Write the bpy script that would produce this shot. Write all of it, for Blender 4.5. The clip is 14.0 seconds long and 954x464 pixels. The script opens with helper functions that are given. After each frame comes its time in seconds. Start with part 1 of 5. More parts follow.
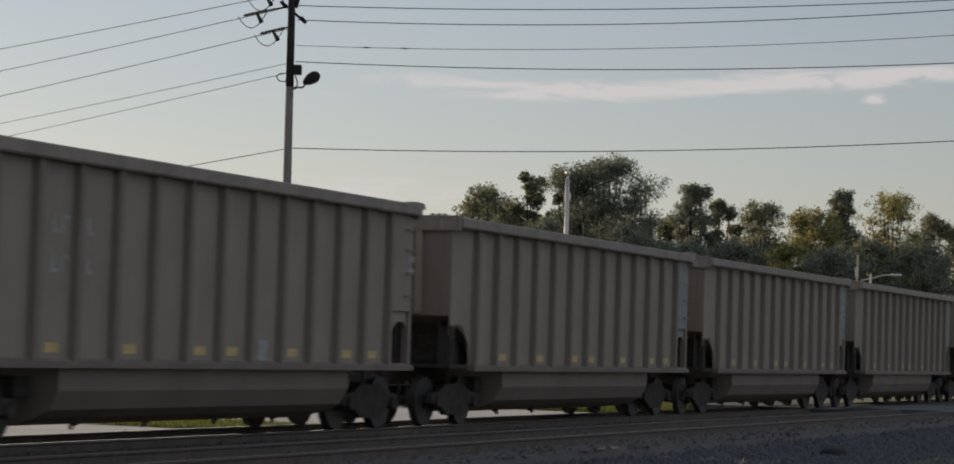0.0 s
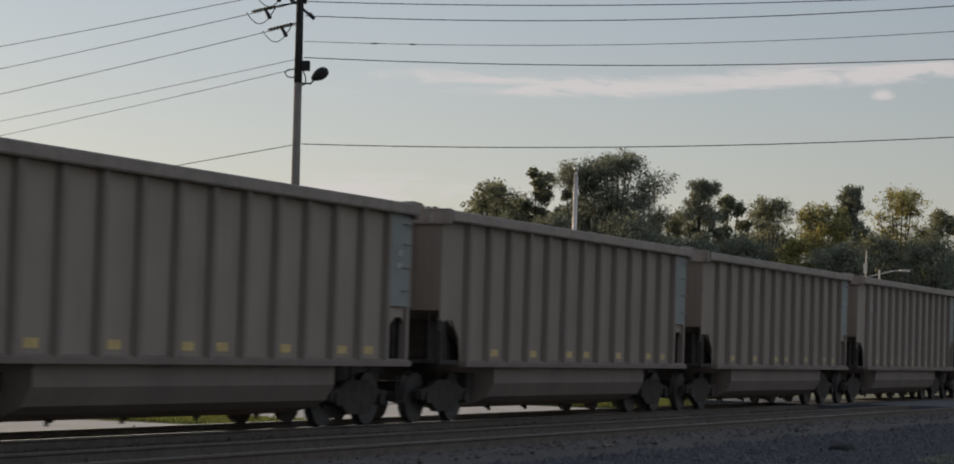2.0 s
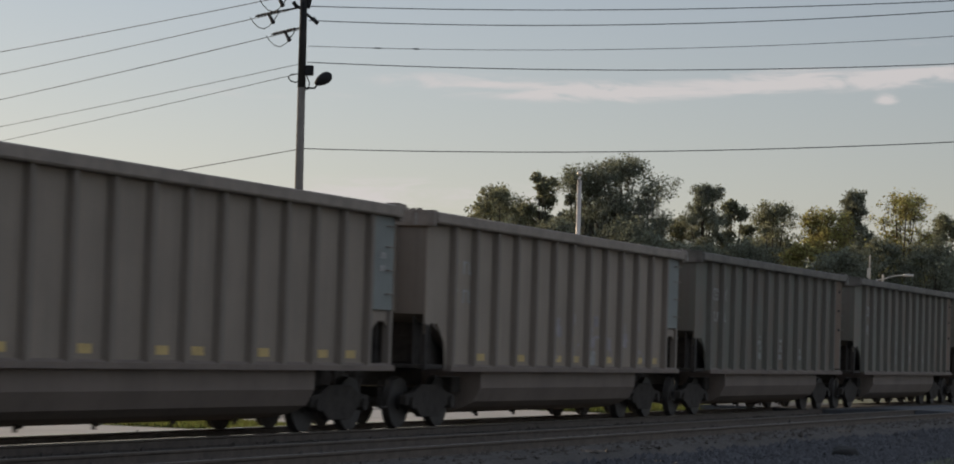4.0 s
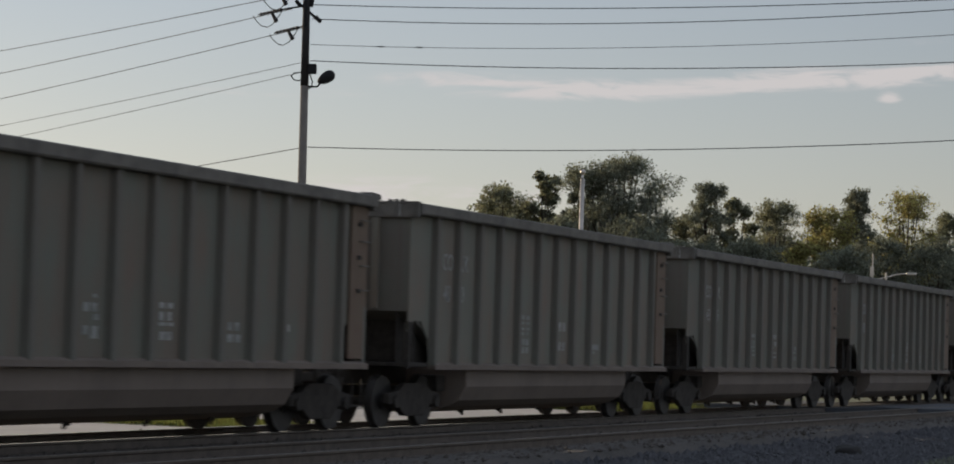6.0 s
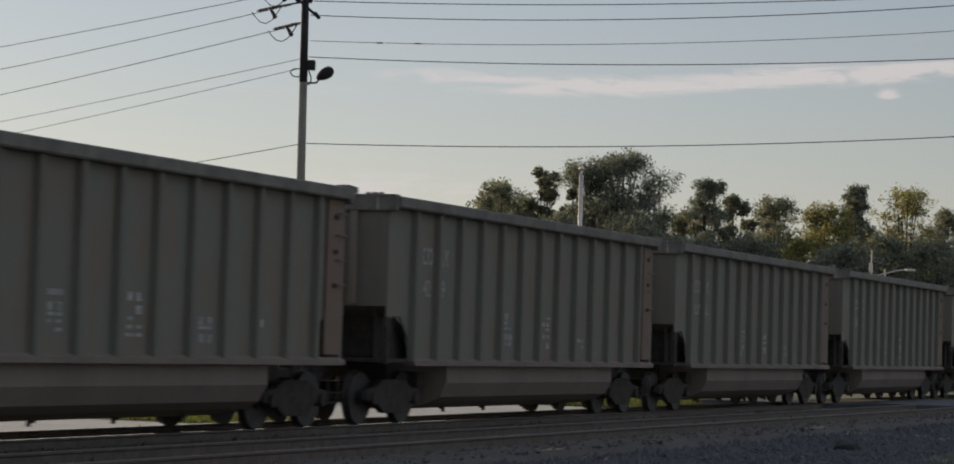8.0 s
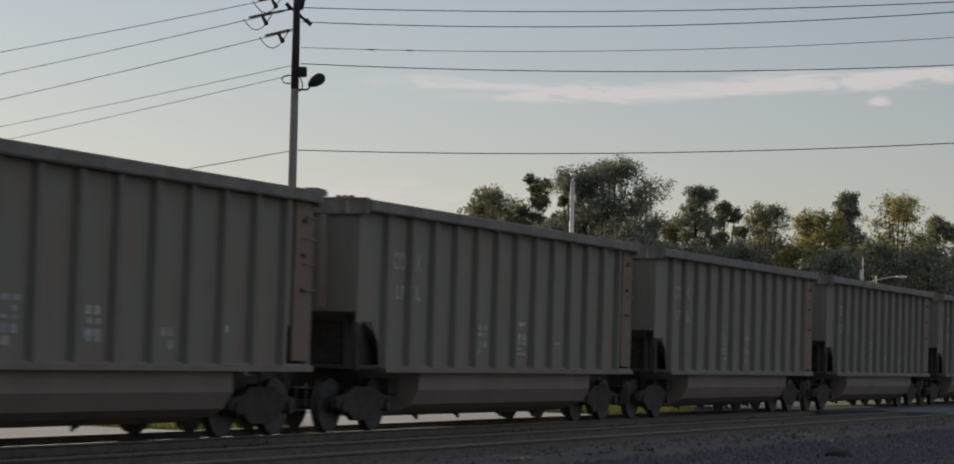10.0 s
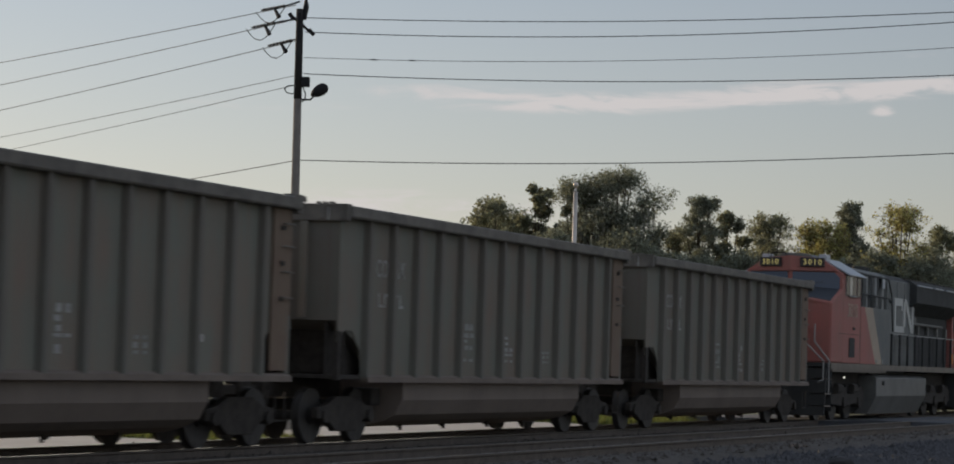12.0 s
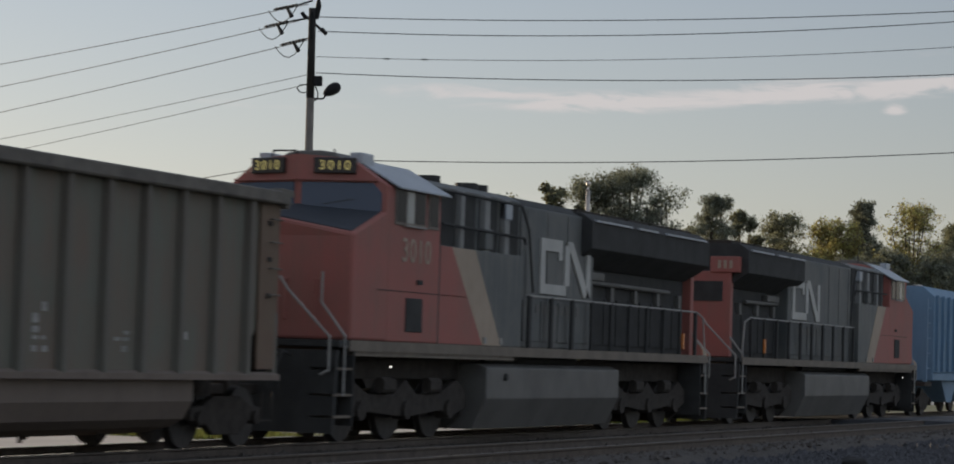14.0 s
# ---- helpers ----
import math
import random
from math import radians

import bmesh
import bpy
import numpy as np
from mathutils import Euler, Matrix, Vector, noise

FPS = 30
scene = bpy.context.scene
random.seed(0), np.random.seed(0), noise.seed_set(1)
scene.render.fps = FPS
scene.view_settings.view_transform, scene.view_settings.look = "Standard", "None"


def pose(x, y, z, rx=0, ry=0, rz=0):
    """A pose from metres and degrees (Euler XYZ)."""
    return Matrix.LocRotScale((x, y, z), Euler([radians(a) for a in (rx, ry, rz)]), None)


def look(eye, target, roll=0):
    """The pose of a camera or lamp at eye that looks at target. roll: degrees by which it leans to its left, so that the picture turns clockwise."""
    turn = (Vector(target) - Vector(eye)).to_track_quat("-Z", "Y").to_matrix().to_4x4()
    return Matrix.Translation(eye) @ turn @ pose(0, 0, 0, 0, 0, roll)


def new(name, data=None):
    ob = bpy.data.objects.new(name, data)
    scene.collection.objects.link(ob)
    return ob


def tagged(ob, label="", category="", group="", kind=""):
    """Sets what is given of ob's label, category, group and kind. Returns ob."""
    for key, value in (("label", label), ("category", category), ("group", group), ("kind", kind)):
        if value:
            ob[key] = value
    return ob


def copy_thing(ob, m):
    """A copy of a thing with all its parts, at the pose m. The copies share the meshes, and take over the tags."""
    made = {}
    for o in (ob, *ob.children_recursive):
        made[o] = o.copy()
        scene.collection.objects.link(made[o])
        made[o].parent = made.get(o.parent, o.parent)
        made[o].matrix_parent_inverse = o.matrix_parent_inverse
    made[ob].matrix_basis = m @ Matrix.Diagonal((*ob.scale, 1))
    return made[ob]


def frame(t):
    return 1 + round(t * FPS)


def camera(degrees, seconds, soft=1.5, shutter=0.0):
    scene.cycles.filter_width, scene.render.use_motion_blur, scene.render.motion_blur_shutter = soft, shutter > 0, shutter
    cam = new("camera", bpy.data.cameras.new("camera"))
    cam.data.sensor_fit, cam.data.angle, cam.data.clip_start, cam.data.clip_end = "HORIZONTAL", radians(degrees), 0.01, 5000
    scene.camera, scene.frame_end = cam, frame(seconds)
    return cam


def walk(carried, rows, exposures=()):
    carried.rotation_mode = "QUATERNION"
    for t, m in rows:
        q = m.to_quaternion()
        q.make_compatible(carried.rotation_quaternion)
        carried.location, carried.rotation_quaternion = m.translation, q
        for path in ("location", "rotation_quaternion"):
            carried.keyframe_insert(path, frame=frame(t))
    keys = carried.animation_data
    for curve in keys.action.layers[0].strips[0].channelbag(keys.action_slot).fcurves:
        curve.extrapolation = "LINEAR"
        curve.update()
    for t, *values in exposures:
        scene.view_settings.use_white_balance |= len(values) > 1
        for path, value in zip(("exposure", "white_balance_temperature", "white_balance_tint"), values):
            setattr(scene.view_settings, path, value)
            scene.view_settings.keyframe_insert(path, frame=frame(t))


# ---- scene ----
SECONDS = 14.0
RAIL = 0.225            # height of the main rail heads over the ground
SIDING_RAIL = 0.30
TRACK_Y = 18.52        # centre of the main track, which runs along x
SIDING_Y = 14.28       # centre of the empty siding on the near side
SPEED = 16.61          # the train runs towards -x, metres a second
EYE = Vector((0.0, 0.0, 1.69))
YAW, PITCH, ROLL = 67.949, 2.604, 1.80

# ---- camera: held by hand on the spot, it only sways ----
cam = camera(21.99, SECONDS, soft=1.8, shutter=0.25)


def aim(right, down):
    """The pose of the camera when the view has slipped by these thousandths of a radian."""
    yaw, pitch = radians(YAW) - right * 1e-3, radians(PITCH) + down * 1e-3
    way = Vector((math.sin(yaw) * math.cos(pitch), math.cos(yaw) * math.cos(pitch), math.sin(pitch)))
    return look(EYE, EYE + 10 * way, ROLL)


SWAY = [(0.0, -3.02, 1.67), (0.5, -1.19, 1.13), (1.0, -0.11, 0.33), (1.5, 0.0, 0.0), (2.0, 0.34, -0.12), (2.5, 1.0, 0.11), (3.0, 1.09, 0.87), (5.5, 2.68, 2.23), (6.0, 3.0, 1.06), (6.5, 3.41, 0.3), (7.0, 2.65, -0.03), (7.5, 2.78, -0.14), (8.0, 2.5, -0.44), (10.5, -1.79, 3.46), (11.0, -1.9, 4.55), (11.5, -0.11, 6.03), (12.0, 0.38, 6.45), (12.5, 0.82, 6.02), (13.0, 1.97, 6.06), (13.5, 1.82, 6.01), (14.0, 5.47, 5.88)]
walk(cam, [(t, aim(a, b)) for t, a, b in SWAY], exposures=[(0.0, 0.82, 6500, 12), (SECONDS, 0.82, 6500, 12)])

# ---- sky, sun ----
SUN_AZIMUTH, SUN_ELEVATION = 25.0, 11.0      # from +y towards +x; the sun stands low behind the train
world = bpy.data.worlds.new("sky")
scene.world = world
world.use_nodes = True


def node(tree, kind, values=()):
    n = tree.nodes.new(kind)
    for k, v in values:
        n.inputs[k].default_value = v
    return n


def mathn(tree, op, a, b=None, c=None, clamp=False):
    n = tree.nodes.new("ShaderNodeMath")
    n.operation, n.use_clamp = op, clamp
    for i, v in enumerate((a, b, c)):
        if v is None:
            continue
        if isinstance(v, (int, float)):
            n.inputs[i].default_value = v
        else:
            tree.links.new(v, n.inputs[i])
    return n.outputs[0]


def build_sky():
    nt = world.node_tree
    nt.nodes.clear()
    out = node(nt, "ShaderNodeOutputWorld")
    bg = node(nt, "ShaderNodeBackground", [("Strength", SKY)])
    sky = node(nt, "ShaderNodeTexSky")
    sky.sky_type, sky.sun_disc = "NISHITA", False
    sky.sun_elevation, sky.sun_rotation = radians(SUN_ELEVATION), radians(SUN_AZIMUTH)
    sky.altitude, sky.air_density, sky.dust_density, sky.ozone_density = 20.0, 1.0, 0.5, 1.6
    co = node(nt, "ShaderNodeTexCoord")
    sep = node(nt, "ShaderNodeSeparateXYZ")
    nt.links.new(co.outputs["Generated"], sep.inputs[0])
    el = mathn(nt, "MULTIPLY", mathn(nt, "ARCSINE", sep.outputs[2]), 57.2958)
    az = mathn(nt, "MULTIPLY", mathn(nt, "ARCTAN2", sep.outputs[0], sep.outputs[1]), 57.2958)
    flat = node(nt, "ShaderNodeCombineXYZ")
    nt.links.new(mathn(nt, "MULTIPLY", az, 0.55), flat.inputs[0])
    nt.links.new(mathn(nt, "MULTIPLY", el, 3.2), flat.inputs[1])
    wisps = node(nt, "ShaderNodeTexNoise", [("Scale", 0.8), ("Detail", 8.0), ("Roughness", 0.62), ("Distortion", 0.7)])
    nt.links.new(flat.outputs[0], wisps.inputs["Vector"])
    # thin streaks of cloud: (azimuth, elevation, half width, half height, thickness)
    total = None
    for a, e, wa, we, thick in ((76.3, 6.45, 6.4, 0.28, 1.45), (70.3, 5.98, 1.8, 0.20, 0.95), (67.3, 6.20, 2.8, 0.26, 0.80), (77.25, 6.00, 0.30, 0.11, 1.5), (62.5, 5.75, 3.0, 0.20, 0.5),
                                (66.0, 3.55, 4.5, 0.42, 1.0), (80.0, 7.3, 4.0, 0.22, 0.45), (40.0, 6.5, 9.0, 0.5, 0.8),
                                (110.0, 7.0, 12.0, 0.7, 0.8), (0.0, 9.0, 20.0, 0.8, 0.6), (-60.0, 8.0, 18.0, 0.8, 0.7), (170.0, 8.0, 20.0, 0.9, 0.7)):
        da = mathn(nt, "DIVIDE", mathn(nt, "SUBTRACT", az, a), wa)
        de = mathn(nt, "DIVIDE", mathn(nt, "SUBTRACT", mathn(nt, "SUBTRACT", el, e), mathn(nt, "MULTIPLY", da, 0.42 if wa == 6.4 else 0.0)), we)
        d = mathn(nt, "ADD", mathn(nt, "MULTIPLY", da, da), mathn(nt, "MULTIPLY", de, de))
        g = mathn(nt, "MULTIPLY", mathn(nt, "EXPONENT", mathn(nt, "MULTIPLY", d, -1.0)), thick)
        total = g if total is None else mathn(nt, "ADD", total, g)
    edge = node(nt, "ShaderNodeMapRange", [(1, 0.24), (2, 1.05), (3, 0.0), (4, 0.80)])
    edge.interpolation_type = "SMOOTHSTEP"
    nt.links.new(mathn(nt, "MULTIPLY", total, mathn(nt, "ADD", mathn(nt, "MULTIPLY", wisps.outputs["Fac"], 3.0), -0.72)), edge.inputs[0])
    thick = edge.outputs[0]
    # haze takes the deep blue out of the low sky
    # brighter towards the sun, bluer higher up
    low = node(nt, "ShaderNodeMapRange", [(1, 0.0), (2, 11.0)])
    nt.links.new(el, low.inputs[0])
    tone = node(nt, "ShaderNodeMixRGB", [("Color1", (2.84, 2.66, 2.50, 1)), ("Color2", (1.84, 2.08, 2.46, 1))])
    nt.links.new(low.outputs[0], tone.inputs["Fac"])
    near = node(nt, "ShaderNodeVectorMath", [(1, (math.sin(radians(SUN_AZIMUTH)), math.cos(radians(SUN_AZIMUTH)), 0.19))])
    near.operation = "DOT_PRODUCT"
    nt.links.new(co.outputs["Generated"], near.inputs[0])
    glow = node(nt, "ShaderNodeMapRange", [(1, 0.45), (2, 0.95), (3, 0.66), (4, 1.12)])
    nt.links.new(near.outputs["Value"], glow.inputs[0])
    # hazy sky opposite the sun: unseen, brightened to light the train's near side
    back = node(nt, "ShaderNodeMapRange", [(1, 0.45), (2, -0.15), (3, 0.0), (4, 0.74)])
    nt.links.new(near.outputs["Value"], back.inputs[0])
    lit = node(nt, "ShaderNodeVectorMath")
    lit.operation = "SCALE"
    nt.links.new(tone.outputs[0], lit.inputs[0])
    nt.links.new(mathn(nt, "ADD", glow.outputs[0], back.outputs[0]), lit.inputs["Scale"])
    veil = node(nt, "ShaderNodeMixRGB", [("Fac", 0.80)])
    nt.links.new(lit.outputs[0], veil.inputs["Color2"])
    nt.links.new(sky.outputs[0], veil.inputs["Color1"])
    mix = node(nt, "ShaderNodeMixRGB", [("Color2", (3.62, 3.42, 3.34, 1))])
    nt.links.new(thick, mix.inputs["Fac"])
    nt.links.new(veil.outputs[0], mix.inputs["Color1"])
    nt.links.new(mix.outputs[0], bg.inputs["Color"])
    nt.links.new(bg.outputs[0], out.inputs[0])


SKY = 0.10
build_sky()
sun = new("sun", bpy.data.lights.new("sun", "SUN"))
sun.data.energy, sun.data.angle, sun.data.color = 2.2, radians(0.6), (1.0, 0.80, 0.56)
sun_way = Vector((math.sin(radians(SUN_AZIMUTH)) * math.cos(radians(SUN_ELEVATION)),
                  math.cos(radians(SUN_AZIMUTH)) * math.cos(radians(SUN_ELEVATION)), math.sin(radians(SUN_ELEVATION))))
sun.matrix_world = look(60 * sun_way, (0, 0, 0))


# ---- materials ----
def mat(name, color, rough=0.8, metal=0.0, dark=0.6, scale=2.0, fine=40.0, bump=0.15, tint=None, streak=0.0, vary=0.0, spec=0.5, glow=0.0):
    """A worn surface: colour broken at two scales, an optional second tint, optional streaks down the face, fine relief."""
    m = bpy.data.materials.new(name)
    m.use_nodes = True
    nt = m.node_tree
    b = nt.nodes["Principled BSDF"]
    co = node(nt, "ShaderNodeTexCoord")
    big = node(nt, "ShaderNodeTexNoise", [("Scale", scale), ("Detail", 5.0), ("Roughness", 0.6)])
    small = node(nt, "ShaderNodeTexNoise", [("Scale", fine), ("Detail", 4.0), ("Roughness", 0.65)])
    for n in (big, small):
        nt.links.new(co.outputs["Object"], n.inputs["Vector"])
    c1 = (*color, 1)
    c2 = (*(tint or [v * dark for v in color]), 1)
    ramp = node(nt, "ShaderNodeMapRange", [(1, 0.36), (2, 0.66)])
    nt.links.new(big.outputs["Fac"], ramp.inputs[0])
    mix = node(nt, "ShaderNodeMixRGB", [("Color1", c1), ("Color2", c2)])
    fac = ramp.outputs[0]
    if streak:
        sm = node(nt, "ShaderNodeMapping", [("Scale", (9.0, 9.0, 0.5))])
        st = node(nt, "ShaderNodeTexNoise", [("Scale", 1.0), ("Detail", 4.0)])
        nt.links.new(co.outputs["Object"], sm.inputs[0])
        nt.links.new(sm.outputs[0], st.inputs["Vector"])
        sr = node(nt, "ShaderNodeMapRange", [(1, 0.45), (2, 0.75)])
        nt.links.new(st.outputs["Fac"], sr.inputs[0])
        fac = mathn(nt, "ADD", mathn(nt, "MULTIPLY", fac, 1 - streak), mathn(nt, "MULTIPLY", sr.outputs[0], streak), clamp=True)
    nt.links.new(fac, mix.inputs["Fac"])
    grain = node(nt, "ShaderNodeMixRGB", [("Fac", 0.30)])
    grain.blend_type = "MULTIPLY"
    nt.links.new(mix.outputs[0], grain.inputs["Color1"])
    nt.links.new(small.outputs["Fac"], grain.inputs["Color2"])
    last = grain.outputs[0]
    if vary:
        info = node(nt, "ShaderNodeObjectInfo")
        hsv = node(nt, "ShaderNodeHueSaturation")
        nt.links.new(mathn(nt, "ADD", mathn(nt, "MULTIPLY", info.outputs["Random"], 2 * vary), 1 - vary), hsv.inputs["Value"])
        nt.links.new(last, hsv.inputs["Color"])
        last = hsv.outputs[0]
    nt.links.new(last, b.inputs["Base Color"])
    b.inputs["Metallic"].default_value = metal
    b.inputs["Specular IOR Level"].default_value = spec
    rr = node(nt, "ShaderNodeMapRange", [(3, max(rough - 0.12, 0.03)), (4, min(rough + 0.12, 1.0))])
    nt.links.new(small.outputs["Fac"], rr.inputs[0])
    nt.links.new(rr.outputs[0], b.inputs["Roughness"])
    if bump:
        bp = node(nt, "ShaderNodeBump", [("Strength", bump), ("Distance", 0.02)])
        nt.links.new(small.outputs["Fac"], bp.inputs["Height"])
        nt.links.new(bp.outputs[0], b.inputs["Normal"])
    if glow:
        b.inputs["Emission Color"].default_value = c1
        b.inputs["Emission Strength"].default_value = glow
    return m


def leaf_mat(name, color, through_color, share=0.4):
    m = bpy.data.materials.new(name)
    m.use_nodes = True
    nt = m.node_tree
    nt.nodes.clear()
    out = node(nt, "ShaderNodeOutputMaterial")
    geo = node(nt, "ShaderNodeNewGeometry")
    hsv = [node(nt, "ShaderNodeHueSaturation", [("Color", (*c, 1))]) for c in (color, through_color)]
    v = mathn(nt, "ADD", mathn(nt, "MULTIPLY", geo.outputs["Random Per Island"], 0.9), 0.55)
    for h in hsv:
        nt.links.new(v, h.inputs["Value"])
        nt.links.new(mathn(nt, "ADD", mathn(nt, "MULTIPLY", geo.outputs["Random Per Island"], 0.06), 0.47), h.inputs["Hue"])
    d = node(nt, "ShaderNodeBsdfDiffuse")
    t = node(nt, "ShaderNodeBsdfTranslucent")
    nt.links.new(hsv[0].outputs[0], d.inputs[0])
    nt.links.new(hsv[1].outputs[0], t.inputs[0])
    mx = node(nt, "ShaderNodeMixShader", [(0, share)])
    nt.links.new(d.outputs[0], mx.inputs[1])
    nt.links.new(t.outputs[0], mx.inputs[2])
    nt.links.new(mx.outputs[0], out.inputs[0])
    return m


def ground_mat():
    """Earth and thin grass in patches at two scales."""
    m = mat("ground", (0.16, 0.15, 0.09), 0.95, dark=0.5, scale=0.35, fine=6.0, bump=0.5, tint=(0.075, 0.10, 0.035))
    return m


M = {}
M["hopper_grey"] = mat("hopper grey", (0.300, 0.245, 0.196), 0.75, dark=0.80, scale=0.9, streak=0.45, vary=0.08)
M["hopper_green"] = mat("hopper dull green brown", (0.168, 0.170, 0.138), 0.8, scale=0.8, streak=0.5, tint=(0.205, 0.142, 0.108), vary=0.10)
# posts and end walls: darker than the sides, shade put into the colour
M["post_grey"] = mat("stained post steel darkened for shade", (0.225, 0.186, 0.152), 0.8, dark=0.8, scale=1.2, streak=0.5)
M["post_green"] = mat("stained brown post steel darkened for shade", (0.155, 0.15, 0.126), 0.8, scale=1.2, streak=0.5, tint=(0.15, 0.118, 0.098))
M["chord_grey"] = mat("weathered top rail", (0.275, 0.225, 0.185), 0.65, dark=0.75, scale=3.0, vary=0.08)
M["chord_green"] = mat("dull brown top rail", (0.165, 0.146, 0.124), 0.7, scale=3.0, vary=0.08)
M["rust"] = mat("rust brown paint", (0.185, 0.135, 0.095), 0.85, scale=2.2, streak=0.5, tint=(0.16, 0.095, 0.070))
M["blue_panel"] = mat("faded blue grey paint", (0.235, 0.25, 0.235), 0.7, dark=0.8, scale=1.5, streak=0.4)
M["tub_grey"] = mat("dusty brown tub", (0.20, 0.158, 0.13), 0.85, dark=0.75, scale=1.2, streak=0.3)
M["underframe"] = mat("sooty dusty steel", (0.064, 0.055, 0.048), 0.9, dark=0.6, scale=6.0, spec=0.25)
M["wheel"] = mat("oily wheel steel", (0.050, 0.044, 0.040), 0.65, metal=0.2, dark=0.6, scale=8.0)
M["yellow"] = mat("yellow reflector", (0.62, 0.44, 0.17), 0.5, dark=0.75, scale=9.0)
M["white_mark"] = mat("chalky white lettering", (0.42, 0.41, 0.385), 0.8, dark=0.6, scale=7.0)
M["chalk_mark"] = mat("faint chalk lettering", (0.36, 0.36, 0.335), 0.85, dark=0.6, scale=7.0)
M["rail_steel"] = mat("worn rail steel", (0.115, 0.088, 0.07), 0.7, metal=0.2, scale=5.0)
M["rail_head"] = mat("polished rail head", (0.66, 0.64, 0.61), 0.14, metal=1.0, dark=0.85, scale=7.0, bump=0.01)
M["rail_dull"] = mat("dull rail head", (0.20, 0.18, 0.16), 0.5, metal=0.6, dark=0.7, scale=7.0, bump=0.03)
M["tie"] = mat("weathered sleeper", (0.085, 0.074, 0.064), 0.95, dark=0.6, scale=4.0, vary=0.2, bump=0.4)
M["ballast"] = mat("ballast bed", (0.085, 0.072, 0.062), 0.95, dark=0.6, scale=1.4, fine=16.0, bump=0.9)
M["stone"] = mat("grey ballast stone", (0.076, 0.076, 0.083), 0.9, dark=0.6, scale=9.0, vary=0.3)
M["bed_stone"] = mat("brown dusty ballast stone", (0.10, 0.086, 0.074), 0.95, dark=0.6, scale=9.0)
M["gravel"] = mat("grey gravel", (0.058, 0.058, 0.065), 0.95, dark=0.6, scale=0.8, fine=14.0, bump=1.0)
M["ground"] = ground_mat()
M["asphalt"] = mat("pale worn asphalt", (0.080, 0.086, 0.098), 0.75, dark=0.7, scale=0.7, fine=30.0)
M["concrete"] = mat("pale concrete", (0.48, 0.46, 0.43), 0.85, dark=0.8, scale=0.5, fine=20.0)
M["grass"] = leaf_mat("grass", (0.11, 0.125, 0.045), (0.18, 0.20, 0.06))
M["lawn"] = mat("sunlit lawn", (0.15, 0.155, 0.06), 0.95, dark=0.7, scale=0.8, fine=25.0, bump=0.7)
M["pole_wood"] = mat("grey weathered pole", (0.21, 0.185, 0.16), 0.9, dark=0.6, scale=3.0, streak=0.6)
M["pole_dark"] = mat("dark tarred wood", (0.022, 0.020, 0.019), 0.85, dark=0.6, scale=4.0)
M["pole_pale"] = mat("pale galvanised pole", (0.62, 0.56, 0.50), 0.38, metal=0.85, dark=0.85, scale=3.0)
M["black_metal"] = mat("black metal", (0.014, 0.014, 0.016), 0.75, dark=0.7, scale=6.0, spec=0.3)
M["wire"] = mat("dark wire", (0.035, 0.035, 0.037), 0.6, scale=3.0, bump=0.0)
M["bark"] = mat("bark", (0.10, 0.08, 0.06), 0.95, dark=0.5, scale=3.0, fine=20.0, bump=0.6)
M["leaf_dark"] = leaf_mat("dark oak leaves", (0.185, 0.195, 0.160), (0.22, 0.23, 0.15), 0.45)
M["leaf_mid"] = leaf_mat("olive leaves", (0.165, 0.168, 0.125), (0.26, 0.26, 0.15), 0.5)
M["leaf_gold"] = leaf_mat("yellow green leaves", (0.20, 0.185, 0.085), (0.38, 0.335, 0.13), 0.5)
M["moss"] = leaf_mat("hanging grey moss", (0.19, 0.19, 0.16), (0.20, 0.20, 0.16))


# ---- mesh helpers ----
def part(name, bm, material, parent=None, label="", smooth=False):
    me = bpy.data.meshes.new(name)
    bmesh.ops.recalc_face_normals(bm, faces=bm.faces)
    bm.to_mesh(me)
    bm.free()
    if smooth:
        me.shade_smooth()
    me.materials.append(material)
    return hang(name, me, parent, label)


def hang(name, me, parent=None, label="", m=None):
    ob = new(name, me)
    if parent:
        ob.parent = parent
    if m is not None:
        ob.matrix_basis = m
    if label:
        ob["label"] = label
    return ob


def box(x0, x1, y0, y1, z0, z1, bevel=0.0, bm=None):
    bm = bm or bmesh.new()
    made = bmesh.ops.create_cube(bm, size=1.0, matrix=Matrix.Translation(((x0 + x1) / 2, (y0 + y1) / 2, (z0 + z1) / 2))
                                 @ Matrix.Diagonal((abs(x1 - x0), abs(y1 - y0), abs(z1 - z0), 1)))
    if bevel:
        edges = list({e for v in made["verts"] for e in v.link_edges})
        bmesh.ops.bevel(bm, geom=edges, offset=bevel, segments=2, affect="EDGES", profile=0.5)
    return bm


def rod(p, q, r, seg=8, r2=None, bm=None):
    bm = bm or bmesh.new()
    p, q = Vector(p), Vector(q)
    d = q - p
    m = Matrix.Translation((p + q) / 2) @ d.to_track_quat("Z", "Y").to_matrix().to_4x4()
    bmesh.ops.create_cone(bm, cap_ends=True, segments=seg, radius1=r, radius2=r if r2 is None else r2, depth=d.length, matrix=m)
    return bm


